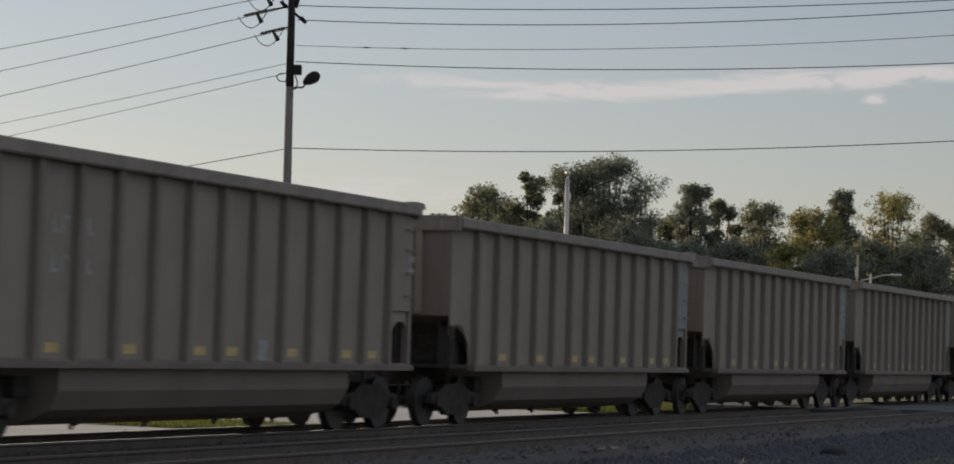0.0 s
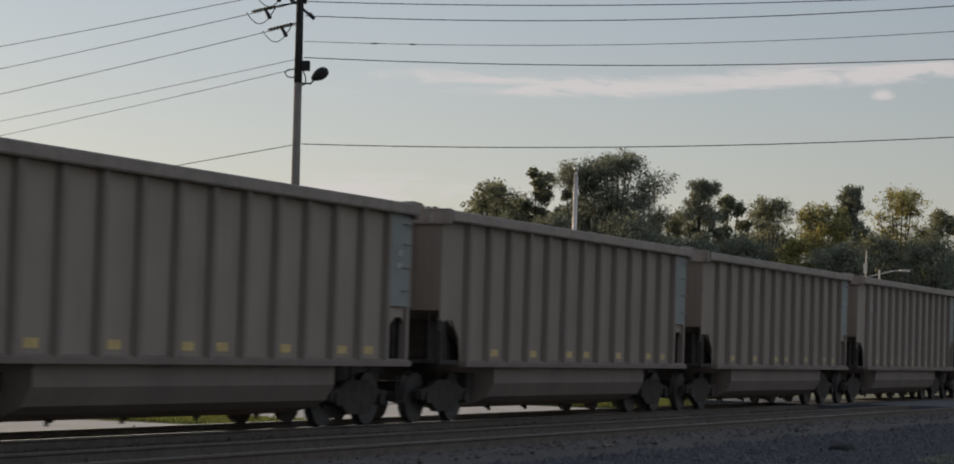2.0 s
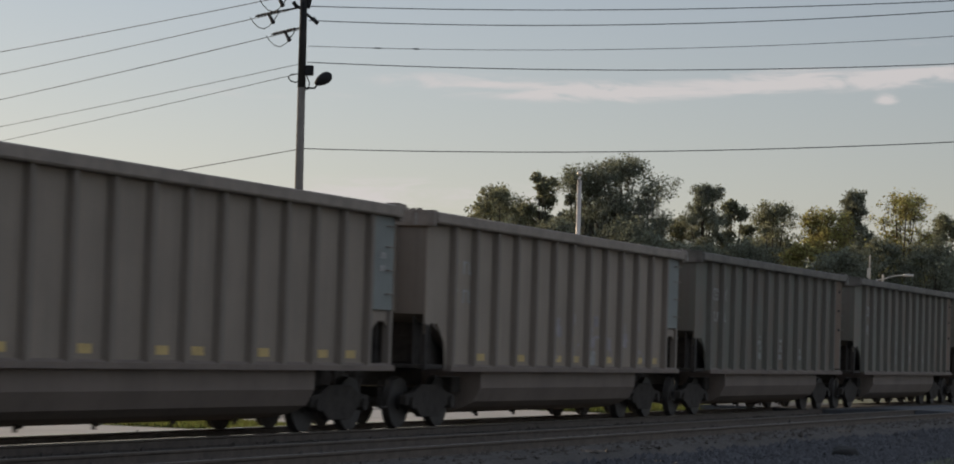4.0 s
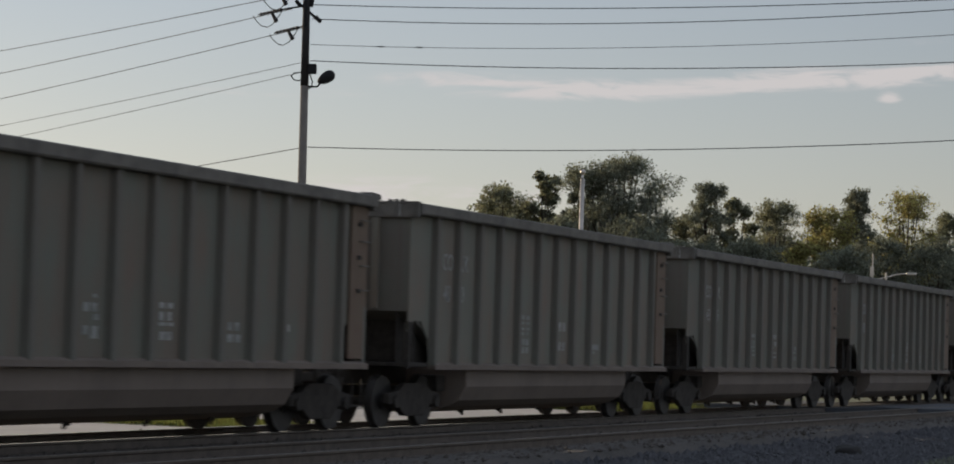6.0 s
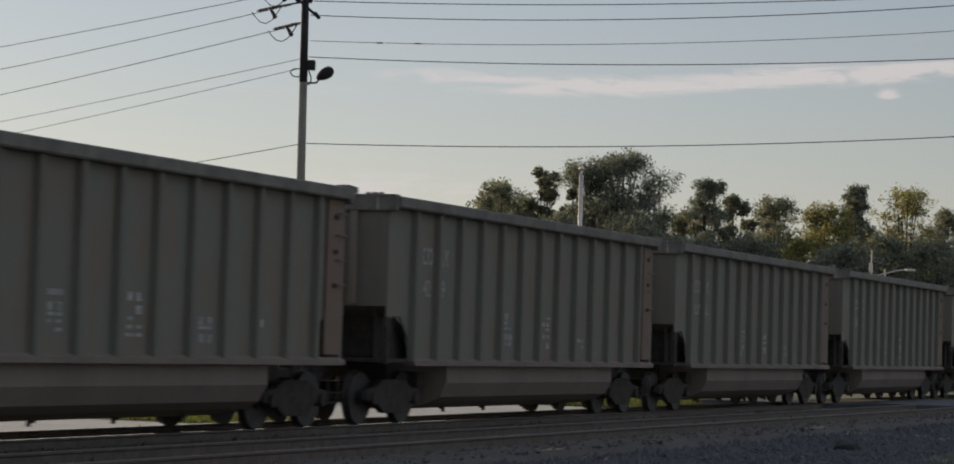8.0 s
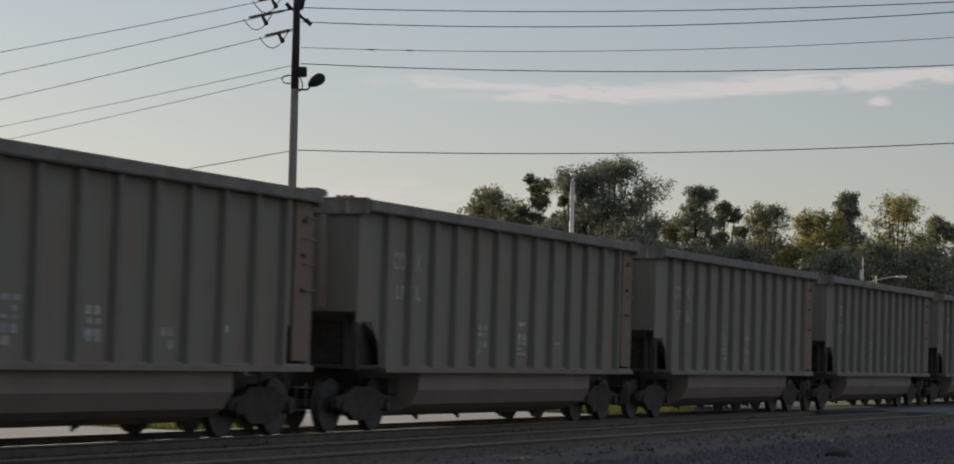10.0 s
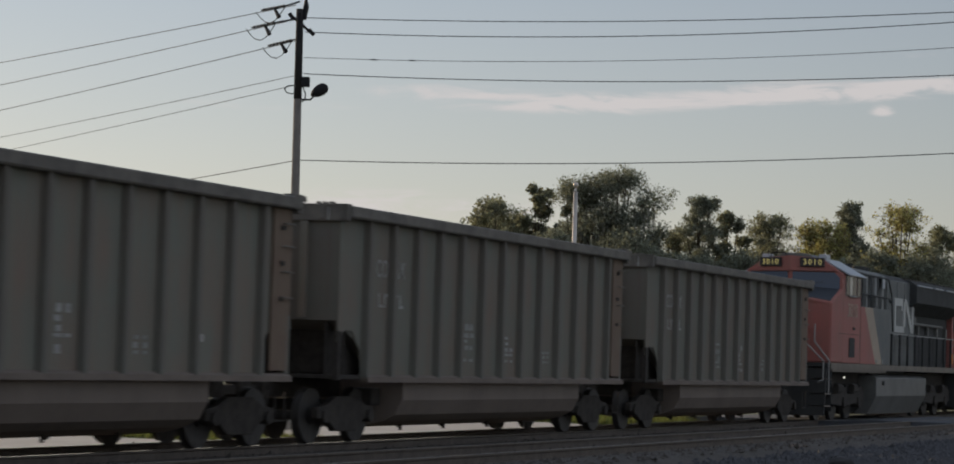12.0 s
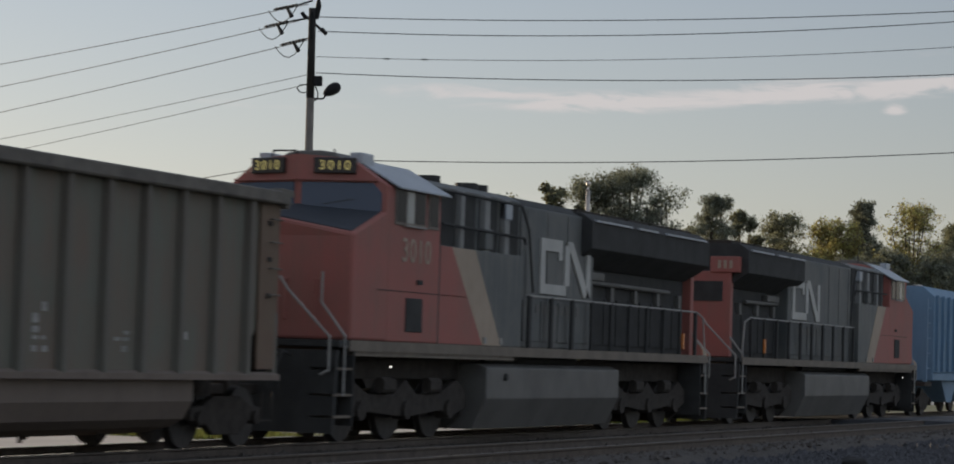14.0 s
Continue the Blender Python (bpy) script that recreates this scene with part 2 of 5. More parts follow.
def bent(points, r, seg=6, bm=None):
    """A bent pipe through the points."""
    bm = bm or bmesh.new()
    for a, b in zip(points, points[1:]):
        rod(a, b, r, seg, bm=bm)
    for p in points[1:-1]:
        bmesh.ops.create_icosphere(bm, subdivisions=1, radius=r * 1.02, matrix=Matrix.Translation(p))
    return bm


def prism(outline, axis, a, b, bevel=0.0, bm=None):
    """An outline of two coordinates drawn out along an axis from a to b. Along y the outline is (x, z), along x it is (y, z), along z (x, y)."""
    bm = bm or bmesh.new()
    put = {"x": lambda u, v, w: (w, u, v), "y": lambda u, v, w: (u, w, v), "z": lambda u, v, w: (u, v, w)}[axis]
    rows = [[bm.verts.new(put(u, v, w)) for u, v in outline] for w in (a, b)]
    faces = [bm.faces.new(rows[0]), bm.faces.new(rows[1])]
    n = len(outline)
    for i in range(n):
        faces.append(bm.faces.new((rows[0][i], rows[0][(i + 1) % n], rows[1][(i + 1) % n], rows[1][i])))
    bmesh.ops.recalc_face_normals(bm, faces=faces)
    if bevel:
        bmesh.ops.bevel(bm, geom=list({e for f in faces for e in f.edges}), offset=bevel, segments=2, affect="EDGES", profile=0.5)
    return bm


def thing(name, m, label, category, group="", kind=""):
    ob = new(name)
    ob.matrix_basis = m
    ob.empty_display_size = 0.3
    return tagged(ob, label, category, group, kind)


def sheet(name, verts, faces, material, parent=None, label="", m=None):
    me = bpy.data.meshes.new(name)
    me.from_pydata(verts, [], faces)
    me.update()
    me.materials.append(material)
    return hang(name, me, parent, label, m)


def words(text, size, material, parent, m, name="number", label=""):
    cu = bpy.data.curves.new(name, "FONT")
    cu.body, cu.size, cu.extrude, cu.align_x, cu.align_y = text, size, 0.004, "CENTER", "CENTER"
    cu.offset = 0.004 * size
    tmp = new(name, cu)
    me = bpy.data.meshes.new_from_object(tmp.evaluated_get(bpy.context.evaluated_depsgraph_get()))
    bpy.data.objects.remove(tmp)
    me.materials.clear()
    me.materials.append(material)
    return hang(name, me, parent, label, m)

# ---- ground, tracks, road ----
AHEAD = Vector((math.sin(radians(YAW)), math.cos(radians(YAW)), 0))
ASIDE = Vector((math.cos(radians(YAW)), -math.sin(radians(YAW)), 0))


def spot(depth, side, z=0.0):
    """A place of the plan, so far ahead of the standpoint and so far to its right."""
    p = AHEAD * depth + ASIDE * side
    return Vector((p.x, p.y, z))


def build_ground():
    n = 60
    line = [math.copysign(abs(i / n) ** 3, i) * 4000 for i in range(-n, n + 1)]
    k = len(line)
    verts = [(x + 60, y + 20, 0) for y in line for x in line]
    faces = [(j * k + i, j * k + i + 1, (j + 1) * k + i + 1, (j + 1) * k + i) for j in range(k - 1) for i in range(k - 1)]
    tagged(sheet("ground", verts, faces, M["ground"]), "dry earth and thin grass round the railway", "ground", kind="structure")
    # gravel yard on the near side, with a gently uneven top
    xs, ys = np.linspace(4, 69.5, 110), np.linspace(2.5, 12.95, 36)
    verts = [(x, y + (0.35 * noise.noise((x * 0.25, 3, 0)) if j in (0, 35) else 0), 0.03 + 0.05 * noise.noise((x * 0.5, y * 0.5, 0))
              + 0.03 * noise.noise((x * 1.7, y * 1.7, 4)) if 0 < j < 35 else -0.02) for j, y in enumerate(ys) for x in xs]
    k = len(xs)
    faces = [(j * k + i, j * k + i + 1, (j + 1) * k + i + 1, (j + 1) * k + i) for j in range(35) for i in range(k - 1)]
    tagged(sheet("gravel_yard", verts, faces, M["gravel"]), "grey gravel yard in shade beside the siding", "gravel", kind="structure")
    # far side: verge, pale street, kerb
    bm = box(-160, 330, 26.5, 33.0, -0.05, 0.03)
    tagged(part("road", bm, M["concrete"]), "pale concrete street beyond the railway", "road", kind="structure")
    bm = box(-160, 330, 33.0, 33.2, -0.05, 0.16, 0.02)
    tagged(part("kerb", bm, M["concrete"]), "pale concrete kerb of the far street", "kerb", kind="structure")


def build_verge(name, x0, x1, material, label, z):
    """A strip of the far verge with a ragged outline."""
    xs = np.linspace(x0, x1, 24)
    lo = [21.15 + 0.15 * noise.noise((x, 0, z)) for x in xs]
    hi = [26.3 + 0.3 * noise.noise((x, 7, z)) for x in xs]
    verts = [(x, y, z) for x, y in zip(xs, lo)] + [(x, y, z) for x, y in zip(xs, hi)]
    n = len(xs)
    tagged(sheet(name, verts, [(i, i + 1, n + i + 1, n + i) for i in range(n - 1)], material), label, "verge", kind="structure")


def build_bed(name, y, half, x0, x1, top, label):
    """A bed of ballast with sloping, ragged shoulders."""
    rows = []
    xs = np.arange(x0, x1 + 0.1, 1.5)
    for x in xs:
        j = 0.16 * noise.noise((x * 0.6, y, 1))
        k = 0.16 * noise.noise((x * 0.6, y, 9))
        rows.append([(x, y - half - 0.45 + j, -0.02), (x, y - half + j * 0.4, top), (x, y - 0.2, top + 0.012 * noise.noise((x, y, 2))),
                     (x, y + half + k * 0.4, top), (x, y + half + 0.45 + k, -0.02)])
    verts = [v for r in rows for v in r]
    faces = [(5 * i + a, 5 * i + a + 1, 5 * i + 6 + a, 5 * i + 5 + a) for i in range(len(rows) - 1) for a in range(4)]
    return tagged(sheet(name, verts, faces, M["ballast"]), label, "track bed", kind="structure")


RAIL_OUTLINE = [(-0.068, -0.17), (0.068, -0.17), (0.068, -0.158), (0.012, -0.135), (0.010, -0.045), (0.034, -0.030), (0.034, -0.006),
                (-0.034, -0.006), (-0.034, -0.030), (-0.010, -0.045), (-0.012, -0.135), (-0.068, -0.158)]


def build_track(name, y, x0, x1, head, label):
    tr = thing(name, pose(0, y, SIDING_RAIL if y == SIDING_Y else RAIL), label, "railway track", kind="structure")
    for s in (-1, 1):
        out = [(s * 0.752 + a, b) for a, b in RAIL_OUTLINE]
        r = part("rail", prism(out, "x", x0, x1), M["rail_steel"], tr)
        part("rail_head", box(x0, x1, s * 0.752 - 0.032, s * 0.752 + 0.032, -0.006, 0.0), M[head], r)
    tie = bpy.data.meshes.new("sleeper")
    bm = box(-0.115, 0.115, -1.3, 1.3, -0.32, -0.165, 0.012)
    bm.to_mesh(tie)
    bm.free()
    tie.materials.append(M["tie"])
    i = 0
    x = 18.0
    while x < 96 and i < 140:
        hang("sleeper", tie, tr, m=pose(x, random.uniform(-0.03, 0.03), 0, 0, 0, random.uniform(-1, 1)))
        x += 0.55
        i += 1
    return tr


def build_stones():
    """Loose stones: on the yard, along the shoulders and between the sleepers."""
    rng = np.random.default_rng(4)
    base = np.array([(1, 0, 0), (-1, 0, 0), (0, 1, 0), (0, -1, 0), (0, 0, 1), (0, 0, -0.6)], float)
    tris = np.array([(0, 2, 4), (2, 1, 4), (1, 3, 4), (3, 0, 4), (2, 0, 5), (1, 2, 5), (3, 1, 5), (0, 3, 5)])

    def scatter(name, places, sizes, material, label):
        verts, faces = [], []
        for i, (p, s) in enumerate(zip(places, sizes)):
            a = rng.uniform(0, 6.28)
            w = base * (1 + 0.35 * rng.standard_normal((6, 1))) * s * (1, rng.uniform(0.6, 1), rng.uniform(0.45, 0.8))
            c, d = math.cos(a), math.sin(a)
            w = np.stack([w[:, 0] * c - w[:, 1] * d, w[:, 0] * d + w[:, 1] * c, w[:, 2]], 1) + p
            verts.extend(map(tuple, w))
            faces.extend(map(tuple, tris + 6 * i))
        tagged(sheet(name, verts, faces, material), label, "stones", kind="stuff")

    n = 15000
    far = rng.random(n)
    x = 30 + 40 * far ** 1.2
    y = rng.uniform(6.5, 13.0, n)
    z = np.array([0.035 + 0.05 * noise.noise((a * 0.5, b * 0.5, 0)) for a, b in zip(x, y)])
    scatter("gravel_stones", np.stack([x, y, z], 1), np.abs(rng.normal(0.035, 0.022, n)) + 0.015, M["stone"], "loose grey stones lying on the gravel yard")
    n = 9000
    x = rng.uniform(24, 95, n)
    y = np.where(rng.random(n) < 0.5, SIDING_Y + rng.uniform(-1.9, 1.9, n), TRACK_Y + rng.uniform(-2.3, 2.0, n))
    scatter("ballast_stones", np.stack([x, y, np.where(y > TRACK_Y - 2.3, 0.075, 0.15)], 1), np.abs(rng.normal(0.03, 0.012, n)) + 0.015, M["bed_stone"], "brown grey ballast stones between the sleepers")


def build_crossing():
    """The road that crosses both tracks, raised to the rails, with a ramp on each side."""
    outline = [(-30, -0.05), (6.0, 0.03), (10.5, 0.20), (12.6, 0.285), (16.3, 0.285), (17.2, 0.211), (21.2, 0.211), (24.0, 0.035), (24.0, -0.08), (-30, -0.12)]
    bm = bmesh.new()
    rows = [[bm.verts.new((x, y, z)) for y, z in outline] for x in (71.0, 81.0)]
    bm.faces.new(rows[0])
    bm.faces.new(rows[1])
    for i in range(len(outline)):
        j = (i + 1) % len(outline)
        bm.faces.new((rows[0][i], rows[0][j], rows[1][j], rows[1][i]))
    tagged(part("crossing_road", bm, M["asphalt"]), "pale worn asphalt road over the level crossing", "road", kind="structure")


def tuft_field(name, places, height, material, label, seed):
    """Grass: thin upright blades in tufts."""
    rng = np.random.default_rng(seed)
    verts, faces = [], []
    for x, y, z in places:
        for _ in range(7):
            a, h, lean = rng.uniform(0, 6.28), height * rng.uniform(0.5, 1.3), rng.uniform(0, 0.5)
            w, dx, dy = 0.018, math.cos(a), math.sin(a)
            px, py = x + rng.normal(0, 0.08), y + rng.normal(0, 0.08)
            k = len(verts)
            verts += [(px - dy * w, py + dx * w, z), (px + dy * w, py - dx * w, z), (px + dx * lean * h, py + dy * lean * h, z + h)]
            faces.append((k, k + 1, k + 2))
    return tagged(sheet(name, verts, faces, material), label, "grass", kind="stuff")


build_ground()
build_bed("ballast_main", TRACK_Y, 2.1, -160, 360, 0.08, "dark ballast under the main track")
build_bed("ballast_siding", SIDING_Y, 1.75, -60, 70.5, 0.15, "dark dirty ballast under the siding")
build_track("main_track", TRACK_Y, -160, 360, "rail_head", "railway track with polished rails on wooden sleepers")
build_track("siding_track", SIDING_Y, -60, 220, "rail_dull", "dull railway siding on old wooden sleepers")
build_crossing()
build_verge("gravel_drive", 20, 40.5, M["concrete"], "pale sunlit gravel drive beyond the track", 0.012)
build_verge("lawn", 40.5, 45.0, M["lawn"], "sunlit lawn beyond the track", 0.016)
build_verge("pavement", 45.0, 64.0, M["concrete"], "pale sunlit pavement beyond the track", 0.012)
build_verge("lawn", 64.0, 74.0, M["lawn"], "sunlit lawn beyond the track", 0.016)
build_stones()
_r = np.random.default_rng(8)
tuft_field("verge_grass", [(x, y, 0) for x, y in zip(_r.uniform(40.8, 44.8, 1500), _r.uniform(21.4, 26.0, 1500))], 0.10, M["grass"], "sunlit grass on the verge beyond the track", 1)
tuft_field("field_grass", [(x, y, 0) for x, y in zip(_r.uniform(64.2, 73.8, 2600), _r.uniform(21.4, 26.0, 2600))], 0.18, M["grass"], "sunlit grass of the lawn beside the crossing", 2)
tuft_field("yard_grass", [(x, y, 0.0) for x, y in zip(_r.uniform(38.5, 42.5, 260), _r.uniform(6.6, 8.1, 260))], 0.10, M["leaf_dark"], "green weeds at the edge of the gravel yard", 3)


# ---- boulder and small things beyond the track ----
def lump(name, m, size, material, label, category, seed):
    bm = bmesh.new()
    bmesh.ops.create_icosphere(bm, subdivisions=3, radius=1.0)
    for v in bm.verts:
        k = 1 + 0.28 * noise.noise(v.co * 1.3 + Vector((seed, 0, 0))) + 0.10 * noise.noise(v.co * 4 + Vector((seed, 5, 0)))
        v.co = Vector((v.co.x * size[0], v.co.y * size[1], max(v.co.z, -0.35) * size[2])) * k
    ob = part(name, bm, material, None, smooth=True)
    ob.matrix_basis = m
    return tagged(ob, label, category)


lump("boulder", pose(41.65, 10.0, 0.05, 0, 0, 20), (0.30, 0.24, 0.16), M["pole_dark"], "dark lump of rock on the gravel yard", "rock", 3)
block = part("parking_block", prism([(-0.16, 0), (0.16, 0), (0.09, 0.2), (-0.09, 0.2)], "x", -0.7, 0.7, 0.02), M["concrete"])
block.matrix_basis = pose(49.0, 24.6, 0.03, 0, 0, 60)
tagged(block, "white concrete parking block on the far street", "parking block")


# ---- poles and wires ----
def curve_line(points, r, name, label):
    bm = bmesh.new()
    rings = []
    for i, p in enumerate(points):
        d = (points[min(i + 1, len(points) - 1)] - points[max(i - 1, 0)]).normalized()
        a = d.cross(Vector((0, 0, 1))).normalized()
        b = a.cross(d)
        rings.append([bm.verts.new(p + r * (math.cos(k * math.tau / 5) * a + math.sin(k * math.tau / 5) * b)) for k in range(5)])
    for s, e in zip(rings, rings[1:]):
        for k in range(5):
            bm.faces.new((s[k], s[(k + 1) % 5], e[(k + 1) % 5], e[k]))
    return tagged(part(name, bm, M["wire"], smooth=True), label, "power line", "overhead wires")


POLE_DEPTH, POLE_SIDE = 79.8, -5.83


def build_utility_pole():
    lean = -0.5
    base = spot(POLE_DEPTH, POLE_SIDE - 0.10)
    pole = thing("utility_pole", Matrix.Translation(base) @ pose(0, 0, 0, 0, lean, -YAW), "grey wooden utility pole, dark at its top", "utility pole")
    # own axes: x to the right of the view, y away
    bm = rod((0, 0, -0.2), (0, 0, 10.0), 0.165, 14, 0.128)
    part("shaft", bm, M["pole_wood"], pole, smooth=True)
    part("shaft_top", rod((0, 0, 10.0), (0, 0, 12.95), 0.134, 14, 0.12), M["pole_dark"], pole, "dark tarred top length of the pole", smooth=True)
    ins = part("pin_insulator", rod((0.14, 0, 12.6), (0.20, 0, 13.05), 0.07, 10, 0.10), M["black_metal"], pole)
    part("cap", rod((0.20, 0, 13.05), (0.19, 0, 13.35), 0.09, 10, 0.03), M["black_metal"], ins)
    part("brace", box(-0.04, 0.04, -0.16, -0.12, 11.9, 12.8), M["black_metal"], pole)
    arm = part("side_arm", rod((-0.30, 0, 12.75), (0.42, 0, 12.15), 0.045, 8), M["black_metal"], pole)
    part("insulator", rod((0.30, 0, 12.28), (0.48, 0, 12.10), 0.075, 10, 0.06), M["black_metal"], arm)
    part("insulator", rod((-0.34, 0, 12.80), (-0.22, 0, 12.62), 0.07, 10, 0.055), M["black_metal"], arm)
    # flood lamp on the right of the pole
    part("ballast_box", box(0.10, 0.38, -0.15, 0.15, 10.40, 10.72, 0.03), M["black_metal"], pole)
    lamp = part("flood_lamp", bent([(0.12, -0.02, 9.98), (0.42, -0.02, 9.98), (0.50, -0.02, 10.08), (0.50, -0.02, 10.28)], 0.03), M["black_metal"], pole)
    bm = bmesh.new()
    bmesh.ops.create_uvsphere(bm, u_segments=16, v_segments=10, radius=1.0)
    for v in bm.verts:
        v.co = Vector((v.co.x * 0.32, v.co.y * 0.22, v.co.z * 0.19 * (1.0 + 0.25 * v.co.x)))
    bmesh.ops.transform(bm, matrix=pose(0.70, -0.02, 10.28, 0, -32, 0), verts=bm.verts)
    part("lamp_head", bm, M["black_metal"], lamp, "oval black lamp head", smooth=True)
    part("conduit", bent([(0.16, -0.1, 10.4), (0.26, -0.1, 10.15), (0.24, -0.1, 9.95), (0.13, -0.1, 9.9)], 0.02), M["black_metal"], pole)
    part("hook", bent([(-0.12, 0, 10.44), (-0.34, 0, 10.42), (-0.44, 0, 10.32), (-0.36, 0, 10.20), (-0.20, 0, 10.16), (-0.12, 0, 10.20)], 0.018), M["black_metal"], pole)
    # dead-end insulators with their hanging loops, for the three upper wires that run off to the other side
    along = Vector((-12.43, 14.2, 0)).normalized()
    for z, drop, off in ((13.08, 0.50, -0.35), (12.52, 0.80, -0.65), (11.96, 1.22, -0.10)):
        def at(d, dz=0.0):
            return Vector((off, 0, z)) + along * d + Vector((0, 0, -drop * d / 18.9 + dz))
        chain = part("strain_insulator", rod(at(0.0), at(1.55), 0.026, 8), M["black_metal"], pole)
        for d in (0.30, 0.48, 0.66, 0.84, 1.02, 1.20, 1.38):
            part("disc", rod(at(d), at(d + 0.07), 0.055, 10, 0.040), M["black_metal"], chain)
        part("loop", bent([at(1.85), at(1.62, -0.22), at(1.35, -0.40), at(1.05, -0.48), at(0.75, -0.42), at(0.45, -0.22), at(0.22, -0.02)], 0.016), M["wire"], chain)
        part("fuse", rod(at(0.80, -0.04), at(0.55, -0.34), 0.045, 10, 0.075), M["black_metal"], chain)
        if off < -0.2:
            part("link", rod((0, 0, z + 0.12), at(0.1), 0.03, 6), M["black_metal"], chain)
    # wires to the right, at height z after p and q of the way
    for z, p, q in ((12.67, -0.0270, 0.00196), (12.20, -0.0369, 0.00281), (11.36, -0.0283, 0.00250), (10.83, -0.0381, 0.00218), (8.00, -0.0140, 0.00195)):
        pts = []
        for i in range(33):
            s = i * 1.1
            pts.append(spot(POLE_DEPTH - 4.0 * s / 20.6, POLE_SIDE - 0.02 + s, z + p * s + q * s * s))
        curve_line(pts, 0.010 if z == 11.36 else 0.0155, "power_line", "thin dark overhead wire strung from the pole")
    for z, drop, off in ((13.08, 0.50, -0.35), (12.52, 0.80, -0.65), (11.96, 1.22, -0.10), (10.81, 1.13, -0.1), (10.50, 1.38, -0.1), (8.00, 1.19, -0.1)):
        pts = []
        for i in range(33):
            k = i * 0.075
            pts.append(spot(POLE_DEPTH + 14.2 * k, POLE_SIDE + off * (1 - min(k, 1)) - 12.43 * k, z - drop * k - 0.10 * k * (1 - k)))
        curve_line(pts, 0.011 if z in (10.81, 10.50) else 0.0145, "power_line", "thin dark overhead wire strung from the pole")
    # a splice on one of the wires: a sleeve at each end of a short length
    for s in (2.30, 3.55):
        p = spot(POLE_DEPTH - 4.0 * s / 20.6, POLE_SIDE - 0.02 + s, 11.36 - 0.0283 * s + 0.0025 * s * s)
        bm = rod(p - ASIDE * 0.06, p + ASIDE * 0.06, 0.024, 8)
        for e in (-1, 1):
            rod(p + ASIDE * 0.06 * e, p + ASIDE * 0.13 * e, 0.024, 8, 0.011, bm=bm)
        tagged(part("wire_splice", bm, M["wire"]), "dark sleeve joining two lengths of wire", "splice")


def build_far_poles():
    p = spot(130, (943 - 784) / 4036 * 130)
    pole = thing("metal_pole", Matrix.Translation(p), "pale metal pole catching the low sun", "pole")
    part("shaft", rod((0, 0, -0.2), (0, 0, 10.75), 0.125, 14, 0.115), M["pole_pale"], pole, smooth=True)
    part("bracket", rod((-0.1, 0, 10.75), (0.05, 0, 11.0), 0.08, 8, 0.05), M["pole_pale"], pole)
    bm = bmesh.new()
    bmesh.ops.create_uvsphere(bm, u_segments=10, v_segments=8, radius=0.15, matrix=Matrix.Translation((0.02, 0, 11.1)))
    part("knob", bm, M["pole_pale"], pole, smooth=True)
    p = spot(150, (1424 - 784) / 4036 * 150)
    mast = thing("thin_mast", Matrix.Translation(p), "thin pale metal mast before the trees", "mast")
    part("shaft", rod((0, 0, -0.2), (0, 0, 8.1), 0.055, 8, 0.045), M["pole_pale"], mast)
    part("box", box(-0.28, -0.10, -0.1, 0.1, 6.7, 7.3, 0.02), M["pole_pale"], mast)
    p = spot(140, (1446 - 784) / 4036 * 140)
    lamp = thing("street_lamp", Matrix.Translation(p) @ pose(0, 0, 0, 0, 0, -YAW), "grey metal street lamp with a long arm", "street lamp")
    part("shaft", rod((0, 0, -0.2), (0, 0, 6.6), 0.09, 10, 0.06), M["pole_pale"], lamp)
    part("arm", bent([(-0.6, 0, 6.2), (0, 0, 6.35), (0.7, 0, 6.55), (1.2, 0, 6.6)], 0.035), M["pole_pale"], lamp)
    bm = box(1.15, 1.75, -0.15, 0.15, 6.52, 6.66, 0.05)
    part("lamp_head", bm, M["pole_pale"], lamp)


build_utility_pole()
build_far_poles()


# ---- trees ----
def leaves(rng, centres, radii, count, size, flat=1.0):
    """Small leaf clumps, thickest at the skin of each clump of the crown."""
    c = np.asarray(centres)
    r = np.asarray(radii)
    pick = rng.choice(len(c), count, p=r ** 2 / (r ** 2).sum())
    d = rng.standard_normal((count, 3))
    d /= np.linalg.norm(d, axis=1, keepdims=True)
    ragged = np.array([noise.noise(Vector(a)) for a in (c[pick] * 0.7 + d * 1.8)])
    rad = r[pick] * (0.12 + 0.98 * rng.random(count) ** 0.75) * (1 + 0.55 * ragged) * (1 + 0.06 * rng.standard_normal(count))
    p = c[pick] + d * rad[:, None] * (1, 1, flat)
    n = rng.standard_normal((count, 3)) + d * 0.6
    n /= np.linalg.norm(n, axis=1, keepdims=True)
    u = np.cross(n, rng.standard_normal((count, 3)))
    u /= np.linalg.norm(u, axis=1, keepdims=True)
    v = np.cross(n, u)
    s = size * rng.uniform(0.55, 1.3, (count, 1))
    quad = np.stack([p - u * s, p - v * s * 0.6, p + u * s, p + v * s * 0.6 + n * s * 0.3], 1)
    return quad.reshape(-1, 3)


